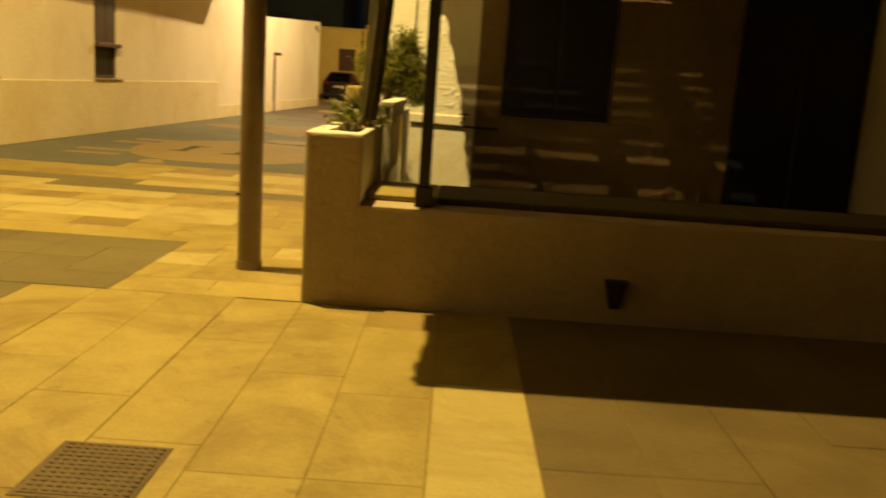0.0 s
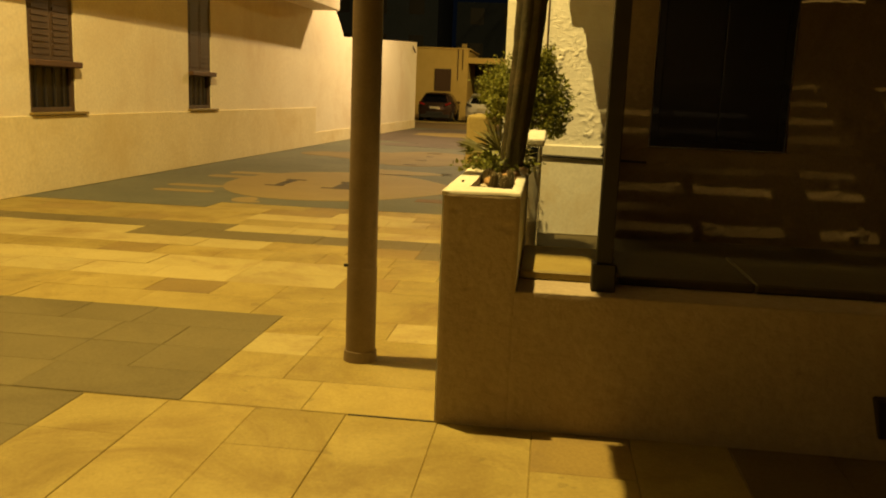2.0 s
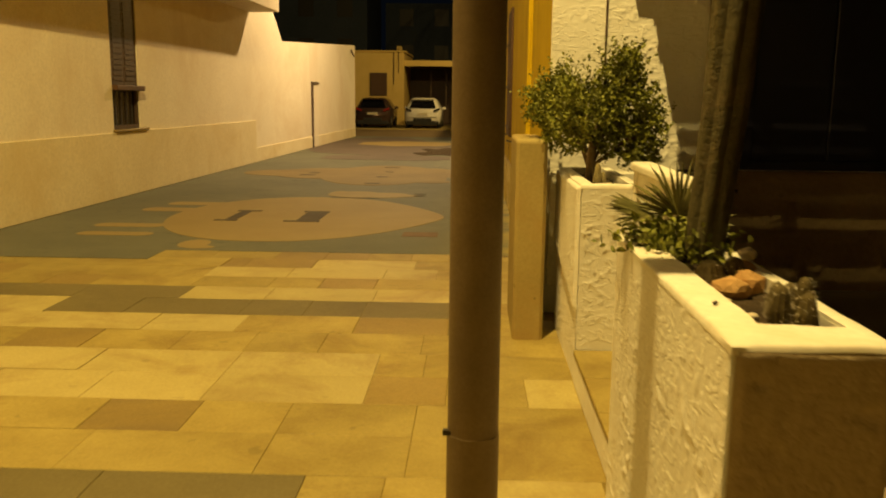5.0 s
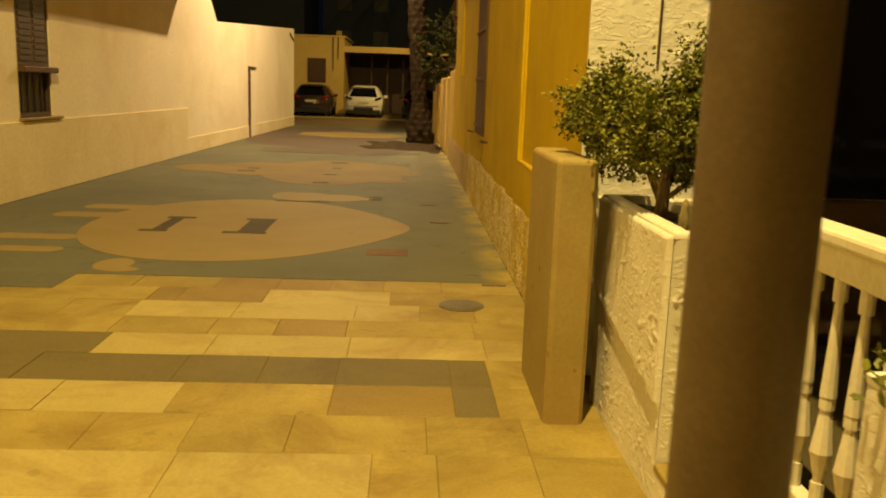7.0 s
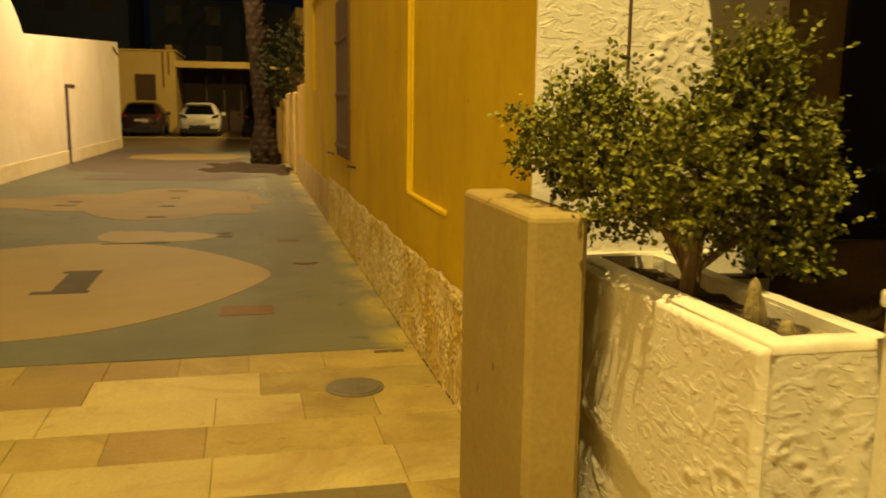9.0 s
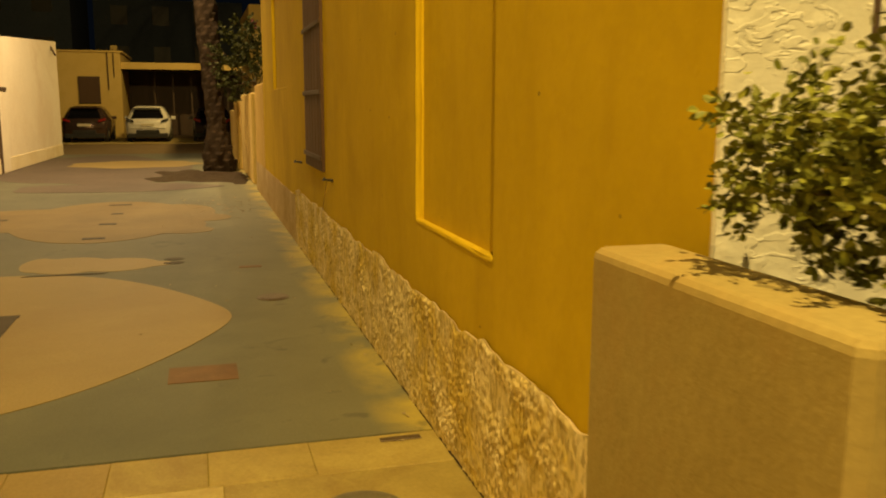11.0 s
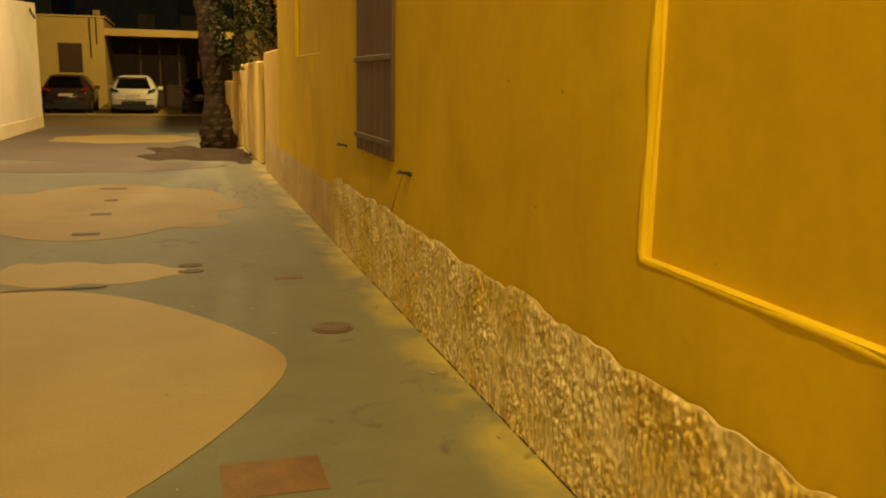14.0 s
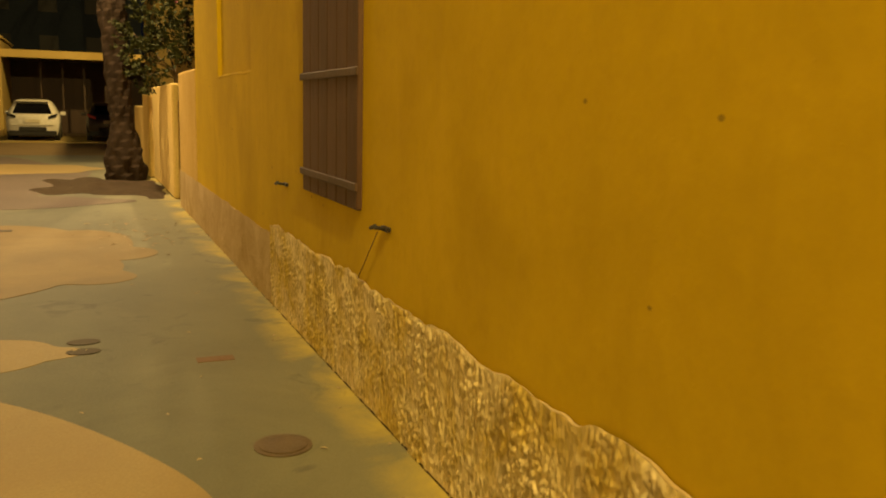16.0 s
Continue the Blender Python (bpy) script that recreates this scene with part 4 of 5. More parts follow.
# white baluster gate between the planters
gate = thing("white_gate", "white painted wooden gate with turned balusters", "gate", (-0.31, 6.93, 0.2))
bm = new_bm()
box(bm, -0.375, -0.255, 6.22, 7.63, 1.17, 1.215, 0.012, 2)
part("top_rail", bm, M["white_smooth"], gate)
bm = new_bm()
box(bm, -0.345, -0.285, 6.22, 7.63, 1.07, 1.17, 0.006)
part("upper_rail", bm, M["white_smooth"], gate)
bm = new_bm()
box(bm, -0.345, -0.285, 6.22, 7.63, 0.24, 0.34, 0.006)
part("lower_rail", bm, M["white_smooth"], gate)
for y in (6.26, 7.59):
    bm = new_bm()
    box(bm, -0.355, -0.275, y - 0.04, y + 0.04, 0.2, 1.17, 0.006)
    part("stile", bm, M["white_smooth"], gate)
for k in range(8):
    y = 6.40 + 0.15 * k
    bm = new_bm()
    for z0, z1, r0, r1 in ((0.34, 0.42, 0.022, 0.022), (0.42, 0.52, 0.014, 0.036), (0.52, 0.66, 0.036, 0.018), (0.66, 0.70, 0.024, 0.024), (0.70, 1.0, 0.026, 0.013), (1.0, 1.07, 0.022, 0.022)):
        tube(bm, (-0.315, y, z0), (-0.315, y, z1), r0, r1, 10)
    part("baluster", bm, M["white_smooth"], gate, "", False)

# ---- plants ----


def leaves_mesh(name, places, size, material, slim=0.5):
    """Many small folded leaves: each a bent rhomb at a place with a direction."""
    verts, faces = [], []
    for p, d in places:
        s = size * random.uniform(0.7, 1.3)
        d = Vector(d).normalized()
        side = d.cross(Vector((random.uniform(-1, 1), random.uniform(-1, 1), random.uniform(-0.3, 1.2)))).normalized()
        up = side.cross(d)
        n = len(verts)
        verts += [p, p + d * s * 0.32 + side * s * slim * 0.46 + up * s * 0.07, p + d * s * 0.74 + side * s * slim * 0.40 + up * s * 0.06, p + d * s - up * s * 0.06,
                  p + d * s * 0.74 - side * s * slim * 0.40 + up * s * 0.06, p + d * s * 0.32 - side * s * slim * 0.46 + up * s * 0.07]
        faces += [(n, n + 1, n + 2, n + 3), (n, n + 3, n + 4, n + 5)]
    me = bpy.data.meshes.new(name)
    me.from_pydata([tuple(v) for v in verts], [], faces)
    me.materials.append(material)
    return me


def inside(parent, name, me, label=""):
    me.transform(Matrix.Translation(-parent.location))
    ob = new(name, me)
    ob.parent = parent
    if label:
        ob["label"] = label
    return ob


def shrub(label, base, lumps, count, size, material, seed, limbs=9, blossoms=0):
    rnd = random.Random(seed)
    t = thing("shrub", label, "shrub", base)
    trunk = new_bm()
    fork = Vector(base) + Vector((0.01, 0.0, 0.22))
    tube(trunk, base, fork, 0.032, 0.025, 9)
    tube(trunk, fork, Vector(lumps[0][0]), 0.022, 0.010, 9)
    ends = []
    for k in range(limbs):
        c, r = lumps[k % len(lumps)]
        e = Vector(c) + Vector((rnd.uniform(-1, 1), rnd.uniform(-1, 1), rnd.uniform(-0.5, 0.8))) * r * 0.4
        mid = fork.lerp(e, 0.5) + Vector((rnd.uniform(-0.04, 0.04), rnd.uniform(-0.04, 0.04), 0.02))
        tube(trunk, Vector(base) + Vector((0, 0, 0.05 + 0.17 * rnd.random())), mid, 0.013, 0.009, 7)
        tube(trunk, mid, e, 0.009, 0.004, 6)
        ends.append(e)
    part("trunk", trunk, M["twig"], t, "thin forked grey stem")
    total = sum(r ** 2 for _, r in lumps)
    places, flowers = [], []
    for c, r in lumps:
        sprigs = int(count / 14 * r ** 2 / total)
        for _ in range(sprigs):
            d = Vector((rnd.gauss(0, 1), rnd.gauss(0, 1), rnd.gauss(0.15, 1))).normalized()
            start = Vector(c) + d * r * (0.35 + 0.6 * rnd.random() ** 0.6)
            grow = (d + Vector((0, 0, 0.7)) + Vector((rnd.gauss(0, 0.4), rnd.gauss(0, 0.4), rnd.gauss(0, 0.3)))).normalized()
            length = r * rnd.uniform(0.3, 0.8) if d.z < 0.3 else rnd.uniform(0.05, 0.19)
            for q in range(14):
                p = start + grow * length * q / 14
                out = (grow * 0.5 + Vector((rnd.gauss(0, 1), rnd.gauss(0, 1), rnd.gauss(0, 0.7)))).normalized()
                places.append((p + out * 0.006, out))
            if blossoms and rnd.random() < blossoms:
                flowers += [(start + grow * length + Vector((rnd.gauss(0, 0.04), rnd.gauss(0, 0.04), rnd.gauss(0, 0.04))), Vector((rnd.gauss(0, 1), rnd.gauss(0, 1), 0.4))) for _ in range(12)]
    inside(t, "crown", leaves_mesh("crown", places, size, material, 0.66), "dense small leaves with ragged sprigs")
    if flowers:
        inside(t, "blossom", leaves_mesh("blossom", flowers, size * 1.2, M["blossom"], 0.8), "pink papery blossoms")
    return t


shrub("leafy green shrub growing in the white planter", (-0.50, 8.25, 1.04),
      [((-0.54, 8.2, 1.44), 0.16), ((-0.66, 8.60, 1.48), 0.15), ((-0.62, 8.48, 1.34), 0.14), ((-0.30, 8.25, 1.47), 0.16), ((-0.17, 8.2, 1.34), 0.10),
       ((-0.33, 8.25, 1.64), 0.12), ((-0.34, 8.3, 1.30), 0.14), ((-0.75, 8.86, 1.47), 0.10), ((-0.64, 8.6, 1.62), 0.07), ((-0.31, 8.2, 1.71), 0.06),
       ((-0.20, 8.15, 1.21), 0.08), ((-0.70, 8.76, 1.36), 0.07)],
      23000, 0.0215, M["leaf"], 5)


def ribbed(bm, path, radius, ribs=7, deep=0.22, seg=42, swell=0.0):
    """A ribbed cactus column along a path of points, closed by a dome."""
    rings = []
    for i, p in enumerate(path):
        p = Vector(p)
        d = (Vector(path[min(i + 1, len(path) - 1)]) - Vector(path[max(i - 1, 0)])).normalized()
        q = d.to_track_quat("Z", "Y")
        k = i / (len(path) - 1)
        r = radius * (1 + swell * k) * (1.0 if k < 0.9 else max(0.12, math.sqrt(max(0.0, 1 - ((k - 0.9) / 0.1) ** 2))))
        ring = []
        for j in range(seg):
            w = 2 * math.pi * j / seg
            rr = r * (1 - deep + deep * abs(math.cos(w * ribs / 2))) * (1 + 0.05 * noise.noise((w * 2, i * 0.7, radius * 90)))
            ring.append(bm.verts.new(p + q @ Vector((rr * math.cos(w), rr * math.sin(w), 0))))
        rings.append(ring)
    for a, b in zip(rings, rings[1:]):
        for j in range(seg):
            bm.faces.new((a[j], a[(j + 1) % seg], b[(j + 1) % seg], b[j]))
    bm.faces.new(rings[-1])
    return bm


def lean(a, b, bow, n=26):
    a, b = Vector(a), Vector(b)
    return [a.lerp(b, k / n) + Vector(bow) * math.sin(math.pi * k / n) for k in range(n + 1)]


tall = thing("columnar_cactus", "tall dark ribbed columnar cactus forking upwards from the white planter", "cactus", (-0.44, 5.92, 1.0))
bm = new_bm()
ribbed(bm, lean((-0.44, 5.92, 1.0), (-0.36, 5.93, 2.12), (0.012, 0, 0), 30), 0.064, 7, 0.18, 42, 0.38)
part("stem", bm, M["cactus"], tall, "", True)
bm = new_bm()
ribbed(bm, lean((-0.375, 5.92, 1.90), (-0.20, 5.88, 2.95), (0.05, 0, 0), 24), 0.056, 6)
part("arm", bm, M["cactus"], tall, "upturned side arm", True)
bm = new_bm()
ribbed(bm, lean((-0.385, 5.93, 1.90), (-0.44, 5.96, 3.3), (-0.045, 0, 0), 28), 0.060, 7)
part("arm", bm, M["cactus"], tall, "upturned side arm", True)

def fan_palm(base, fronds, seed):
    """Each frond: where its blades spring from, which way the fan faces, how it points, its reach and spread."""
    rnd = random.Random(seed)
    t = thing("fan_palm", "small fan palm with spread yellow green blades in the planter", "palm", base)
    for hub, face, ahead, size, spread in fronds:
        tip, ahead, face = Vector(base) + Vector(hub), Vector(ahead).normalized(), Vector(face).normalized()
        side = ahead.cross(face).normalized()
        b = new_bm()
        tube(b, base, tip, 0.007, 0.005, 7)
        for q in range(23):
            w = math.radians(-spread + 2 * spread * q / 22 + rnd.uniform(-2, 2))
            d = (ahead * math.cos(w) + side * math.sin(w) + face * 0.16 * (q % 2)).normalized()
            s = size * rnd.uniform(0.82, 1.06) * (1 - 0.18 * abs(w) / 1.8)
            across = (d.cross(face).normalized() + face * (0.5 if q % 2 else -0.5)) * 0.0065
            bend = Vector((0, 0, -0.02 * rnd.random())) + face * 0.02 * rnd.random()
            v = [b.verts.new(x) for x in (tip, tip + d * s * 0.35 + across, tip + d * s * 0.72 + across * 0.7, tip + d * s + bend, tip + d * s * 0.72 - across * 0.7, tip + d * s * 0.35 - across)]
            b.faces.new((v[0], v[1], v[2], v[3]))
            b.faces.new((v[0], v[3], v[4], v[5]))
        part("frond", b, M["fan_frond"], t)
    return t


fan_palm((-0.50, 6.05, 1.02), (
    ((0.0, -0.04, 0.13), (-0.25, -1.0, 0.25), (0.05, 0.05, 1.0), 0.215, 92),
    ((-0.09, -0.03, 0.13), (0.1, -0.5, 1.0), (-1.0, -0.2, 0.12), 0.18, 38),
    ((0.06, 0.04, 0.08), (-0.2, -1.0, 0.6), (0.7, 0.2, 0.6), 0.17, 60),
    ((-0.03, 0.06, 0.09), (0.0, -0.4, 1.0), (-0.6, 0.7, 0.35), 0.16, 45)), 3)


def low_plant(base, spread, count, size, seed, label):
    rnd = random.Random(seed)
    t = thing("succulent", label, "succulent", base)
    pl = []
    for _ in range(count):
        p = Vector(base) + Vector((rnd.gauss(0, spread * 0.45), rnd.gauss(0, spread * 0.6), abs(rnd.gauss(0.02, spread * 0.27))))
        pl.append((p, Vector((rnd.gauss(0, 1), rnd.gauss(0, 1), rnd.gauss(0.6, 0.6)))))
    inside(t, "leaves", leaves_mesh("leaves", pl, size, M["leaf"], 0.6))
    b = new_bm()
    for _ in range(9):
        tube(b, base, Vector(base) + Vector((rnd.gauss(0, spread * 0.4), rnd.gauss(0, spread * 0.4), 0.06)), 0.005, 0.003, 5)
    part("stem", b, M["twig"], t)
    return t


low_plant((-0.54, 5.98, 1.02), 0.17, 760, 0.032, 4, "low leafy succulent spilling over the planter rim")
low_plant((-0.42, 6.12, 1.02), 0.13, 240, 0.034, 8, "low leafy succulent behind the fan palm")


def small_cactus(x, y, z, r, h, label, ribs=9, group="small cacti in the planters", skin="cactus_pale"):
    t = thing("barrel_cactus", label, "cactus", (x, y, z), group)
    b = new_bm()
    pts = [(x, y, z + h * k / 12) for k in range(13)]
    rings, seg = [], 36
    for k, p in enumerate(pts):
        w = k / 12
        rr = r * (0.75 + 0.25 * math.sin(math.pi * min(1, w * 1.6))) * (1.0 if w < 0.6 else max(0.05, math.sqrt(max(0, 1 - ((w - 0.6) / 0.4) ** 2))))
        rings.append([b.verts.new((p[0] + rr * (0.82 + 0.18 * abs(math.cos(ribs * a / 2))) * math.cos(a), p[1] + rr * (0.82 + 0.18 * abs(math.cos(ribs * a / 2))) * math.sin(a), p[2])) for a in [2 * math.pi * j / seg for j in range(seg)]])
    for u, v in zip(rings, rings[1:]):
        for j in range(seg):
            b.faces.new((u[j], u[(j + 1) % seg], v[(j + 1) % seg], v[j]))
    b.faces.new(rings[-1])
    part("body", b, M[skin], t, "", True)
    rnd = random.Random(int(x * 1000) + int(y * 1000))
    b = new_bm()
    for _ in range(60):
        a, w = rnd.uniform(0, 6.28), rnd.uniform(0.1, 0.95)
        rr = r * (0.97 if w < 0.6 else max(0.1, math.sqrt(max(0, 1 - ((w - 0.6) / 0.4) ** 2))))
        p = Vector((x + rr * 0.95 * math.cos(a), y + rr * 0.95 * math.sin(a), z + h * w))
        q = p + Vector((math.cos(a), math.sin(a), rnd.uniform(-0.2, 0.6))) * 0.014
        o = Vector((-math.sin(a), math.cos(a), 0)) * 0.0012
        b.faces.new([b.verts.new(v) for v in (p - o, p + o, q)])
    part("spines", b, M["pebble"], t, "pale short spines")["kind"] = "stuff"
    return t


for x, y, r, h in ((-0.42, 5.06, 0.028, 0.10), (-0.47, 5.10, 0.027, 0.11), (-0.40, 5.14, 0.025, 0.12), (-0.45, 5.18, 0.027, 0.10), (-0.405, 5.22, 0.024, 0.09)):
    small_cactus(x, y, 1.0, r, h, "short brownish spiny cactus in a cluster")
small_cactus(-0.52, 5.52, 1.0, 0.05, 0.09, "squat spiny barrel cactus beside rocks", 14)
small_cactus(-0.44, 5.56, 1.0, 0.042, 0.09, "squat spiny barrel cactus beside rocks", 14)
for x, y, r, h in ((-0.50, 7.92, 0.026, 0.15), (-0.465, 7.95, 0.024, 0.10), (-0.44, 7.86, 0.025, 0.05), (-0.40, 7.80, 0.022, 0.04)):
    small_cactus(x, y, 1.035, r, h, "small pale cactus in the shrub planter", 8, skin="cactus_cream")


def stone(name, x, y, z, sx, sy, sz, material, label, seed, category="rock"):
    b = new_bm()
    bmesh.ops.create_icosphere(b, subdivisions=2, radius=1.0)
    for v in b.verts:
        n = 1 + 0.22 * noise.noise(v.co * 1.7 + Vector((seed, 0, 0)))
        v.co = Vector((x + v.co.x * sx * n, y + v.co.y * sy * n, z + v.co.z * sz * n))
    return solid(name, b, M[material], label, category, "", False, "stones in the planter")


stone("rock", -0.49, 5.42, 1.025, 0.055, 0.045, 0.035, "rock", "orange rough rock lying in planter soil", 1)
stone("rock", -0.43, 5.46, 1.03, 0.05, 0.04, 0.04, "rock", "orange rough rock lying in planter soil", 4)
stone("rock", -0.40, 5.60, 1.03, 0.045, 0.05, 0.04, "rock", "orange rough rock lying in planter soil", 7)
for k, (x, y) in enumerate(((-0.53, 5.33), (-0.535, 5.24), (-0.51, 5.17), (-0.48, 5.04), (-0.52, 5.07), (-0.54, 5.4))):
    stone("pebble", x, y, 1.012, 0.018, 0.016, 0.009, "pebble", "pale smooth pebble on planter soil", 10 + k, "pebble")
stone("pebble", -0.352, 5.72, 1.07, 0.03, 0.025, 0.02, "pebble", "white stone on the planter rim", 31, "pebble")
stone("pebble", -0.615, 5.12, 1.056, 0.007, 0.007, 0.005, "soil", "small dark clod on the planter rim", 33, "pebble")

# ---- left building ----
TURN = pose(-7.0, 0, 0, 0, 0, -1.6)


def turned(ob):
    ob.matrix_basis = TURN @ ob.matrix_basis
    return ob


WINDOWS = ((11.28, 12.28), (15.75, 16.7))
bm = new_bm()
wall_with_holes(bm, "x", 0, -0.5, -14, 24, 0, 6.5, [(a, b, 1.02, 3.3) for a, b in WINDOWS])
turned(solid("wall_left", bm, M["white"], "white limewashed building wall with two windows", "wall", "structure"))
bm = new_bm()
pr = [(24.0, 0), (37.45, 0), (37.45, 3.56), (25.92, 2.97), (25.75, 3.12), (25.45, 3.36), (25.0, 3.66), (24.5, 4.15), (24.2, 4.9), (24.0, 6.5)]
ring_a = [bm.verts.new((0.0, y, z)) for y, z in pr]
ring_b = [bm.verts.new((-0.5, y, z)) for y, z in pr]
bm.faces.new(ring_a)
bm.faces.new(ring_b[::-1])
for k in range(len(pr)):
    bm.faces.new((ring_a[k], ring_b[k], ring_b[(k + 1) % len(pr)], ring_a[(k + 1) % len(pr)]))
bmesh.ops.recalc_face_normals(bm, faces=bm.faces)
bmesh.ops.triangulate(bm, faces=bm.faces)
yard_wall = turned(solid("wall_yard", bm, M["white"], "tall white yard wall with a swept shoulder", "wall", "structure"))
bm = new_bm()
box(bm, 0.004, 0.03, -14, 23.2, 0, 0.98, 0.008)
low = turned(solid("plinth_left", bm, M["white_low"], "weathered creamy plinth of the white building", "plinth", "structure"))
bm = new_bm()
box(bm, 0.004, 0.025, 23.2, 37.4, 0, 0.34, 0.008)
turned(solid("plinth_yard", bm, M["white_low"], "low weathered plinth of the yard wall", "plinth", "structure"))
bm = new_bm()
box(bm, 0.002, 0.70, -14, 22.95, 3.42, 6.5, 0.01)
turned(solid("overhang_left", bm, M["white"], "projecting white upper storey of the building", "wall", "structure"))
bm = new_bm()
box(bm, -9, -0.5, -14, 24, 6.3, 6.5)
turned(solid("roof_left", bm, M["white_low"], "flat roof of the white building", "roof", "structure"))
for y0, y1 in WINDOWS:
    w = thing("casement_window", "dark timber window with a brown upper shutter", "window", (0, (y0 + y1) / 2, 1.02), "windows of the white building", "structure")
    bm = new_bm()
    for c0, c1, d0, d1 in ((y0, y0 + 0.06, 1.02, 3.3), (y1 - 0.06, y1, 1.02, 3.3), (y0 + 0.06, y1 - 0.06, 1.02, 1.08), (y0 + 0.06, y1 - 0.06, 3.24, 3.3)):
        box(bm, -0.09, -0.02, c0, c1, d0, d1)
    part("frame", bm, M["wood_dark"], w)
    bm = new_bm()
    box(bm, -0.075, -0.06, y0 + 0.06, y1 - 0.06, 1.08, 1.6)
    part("pane", bm, M["dark"], w, "dark glass pane")
    for k in range(1, 5):
        yy = y0 + (y1 - y0) * k / 5
        bm = new_bm()
        tube(bm, (-0.045, yy, 1.08), (-0.045, yy, 1.6), 0.008, 0.008, 6)
        part("bar", bm, M["black_metal"], w)
    for c0, c1 in ((y0 + 0.06, (y0 + y1) / 2 - 0.003), ((y0 + y1) / 2 + 0.003, y1 - 0.06)):
        bm = new_bm()
        box(bm, -0.07, -0.02, c0, c1, 1.68, 3.24, 0.006)
        for k in range(18):
            z = 1.75 + 0.08 * k
            box(bm, -0.021, -0.010, c0 + 0.05, c1 - 0.05, z, z + 0.05)
        # the dark wood colour stands in for the overhang's shade on these leaves
        part("shutter", bm, M["wood_dark"], w, "brown louvred shutter, darkened for the shade over it")
    bm = new_bm()
    box(bm, -0.06, 0.09, y0 + 0.0, y1 + 0.06, 1.6, 1.68, 0.012)
    part("ledge", bm, M["wood"], w, "projecting brown wooden ledge")
    bm = new_bm()
    box(bm, -0.10, 0.06, y0 - 0.03, y1 + 0.22, 0.985, 1.02, 0.006)
    part("sill", bm, M["stone_brown"], w, "thin stone sill")
    turned(w)
d = thing("yard_door", "narrow dark yard door standing slightly open", "door", (0, 29.0, 0), "", "structure")
bm = new_bm()
box(bm, 0.002, 0.05, 29.36, 29.5, 0, 2.0)
box(bm, 0.002, 0.05, 29.5, 30.3, 1.93, 2.0)
part("frame", bm, M["wood_dark"], d)
bm = new_bm()
box(bm, 0.003, 0.026, 29.5, 30.3, 0.02, 1.93)
part("leaf", bm, M["white"], d, "pale painted door leaf")
turned(d)
spout = new_bm()
tube(spout, (-0.02, 36.6, 3.36), (0.16, 36.3, 3.08), 0.035, 0.03, 10)
turned(solid("water_spout", spout, M["wood_dark"], "dark rain spout near the yard wall top", "spout"))

# ---- street end ----
house = thing("far_house", "pale yellow single-storey house across the street", "house", (-8, 53, 0))
bm = new_bm()
box(bm, -18, -5.15, 51.5, 58, 0, 4.05, 0.02)
part("wall", bm, M["yellow_far"], house)
bm = new_bm()
box(bm, -18.1, -5.05, 51.42, 58, 4.05, 4.13)
part("roof_edge", bm, M["yellow_far"], house)
bm = new_bm()
box(bm, -5.15, 6.0, 51.7, 52.0, 3.3, 3.62)
part("canopy_beam", bm, M["yellow_far"], house, "pale beam over the dark porch")
bm = new_bm()
box(bm, -5.15, 6.0, 52.0, 57, 3.35, 3.5)
part("porch_roof", bm, M["wood_dark"], house)
bm = new_bm()
box(bm, -5.15, 6.0, 56.5, 57, 0, 3.35)
part("porch_back", bm, M["wood_dark"], house, "dark back of the porch")
for k in range(9):
    bm = new_bm()
    box(bm, -3.8 + 0.9 * k, -3.72 + 0.9 * k, 54.0, 54.08, 0, 3.35)
    part("porch_post", bm, M["wood_dark"], house)
for x0, x1 in ((-7.06, -6.1), (-9.3, -8.4)):
    bm = new_bm()
    box(bm, x0, x1, 51.44, 51.5, 1.65, 2.92, 0.01)
    win = part("window", bm, M["wood_dark"], house, "brown shuttered window")
    bm = new_bm()
    for k in range(12):
        box(bm, x0 + 0.06, x1 - 0.06, 51.425, 51.44, 1.72 + 0.095 * k, 1.78 + 0.095 * k)
    part("louvre", bm, M["wood"], win)
bm = new_bm()
tube(bm, (-5.72, 51.46, 2.3), (-5.72, 51.46, 4.2), 0.025, 0.025, 8)
tube(bm, (-5.45, 51.46, 2.9), (-5.45, 51.46, 4.2), 0.02, 0.02, 8)
part("drain_pipe", bm, M["wood_dark"], house)
bm = new_bm()
box(bm, -5.6, -5.3, 51.8, 52.1, 4.13, 4.4, 0.03)
part("vent_cap", bm, M["concrete"], house)
bm = new_bm()
box(bm, -20, 8, 46.0, 51.4, -0.03, 0.02)
solid("kerb", bm, M["concrete"], "pale worn kerb strip in front of the house", "kerb", "structure")
for x0, x1, y0, h in ((-34, -9.5, 70, 11), (-8.9, 2, 78, 9.5), (4, 30, 74, 13)):
    tower = thing("dark_building", "unlit distant apartment building against the night sky", "building", ((x0 + x1) / 2, y0, 0), "unlit buildings behind")
    bm = new_bm()
    box(bm, x0, x1, y0, y0 + 10, 0, h)
    part("wall", bm, M["night_wall"], tower)
    x = x0 + 1.2
    while x + 1.2 < x1:
        for z in (4.6, 7.6, 10.4):
            if z + 1.5 < h:
                bm = new_bm()
                box(bm, x, x + 1.2, y0 - 0.05, y0, z, z + 1.4)
                part("window", bm, M["black_metal"], tower)
        x += 3.0
bm = new_bm()
box(bm, 0.2, 7, 40, 46, 0, 5.2)
solid("corner_house", bm, M["yellow_far"], "lit yellow house wall seen behind the foliage", "house")


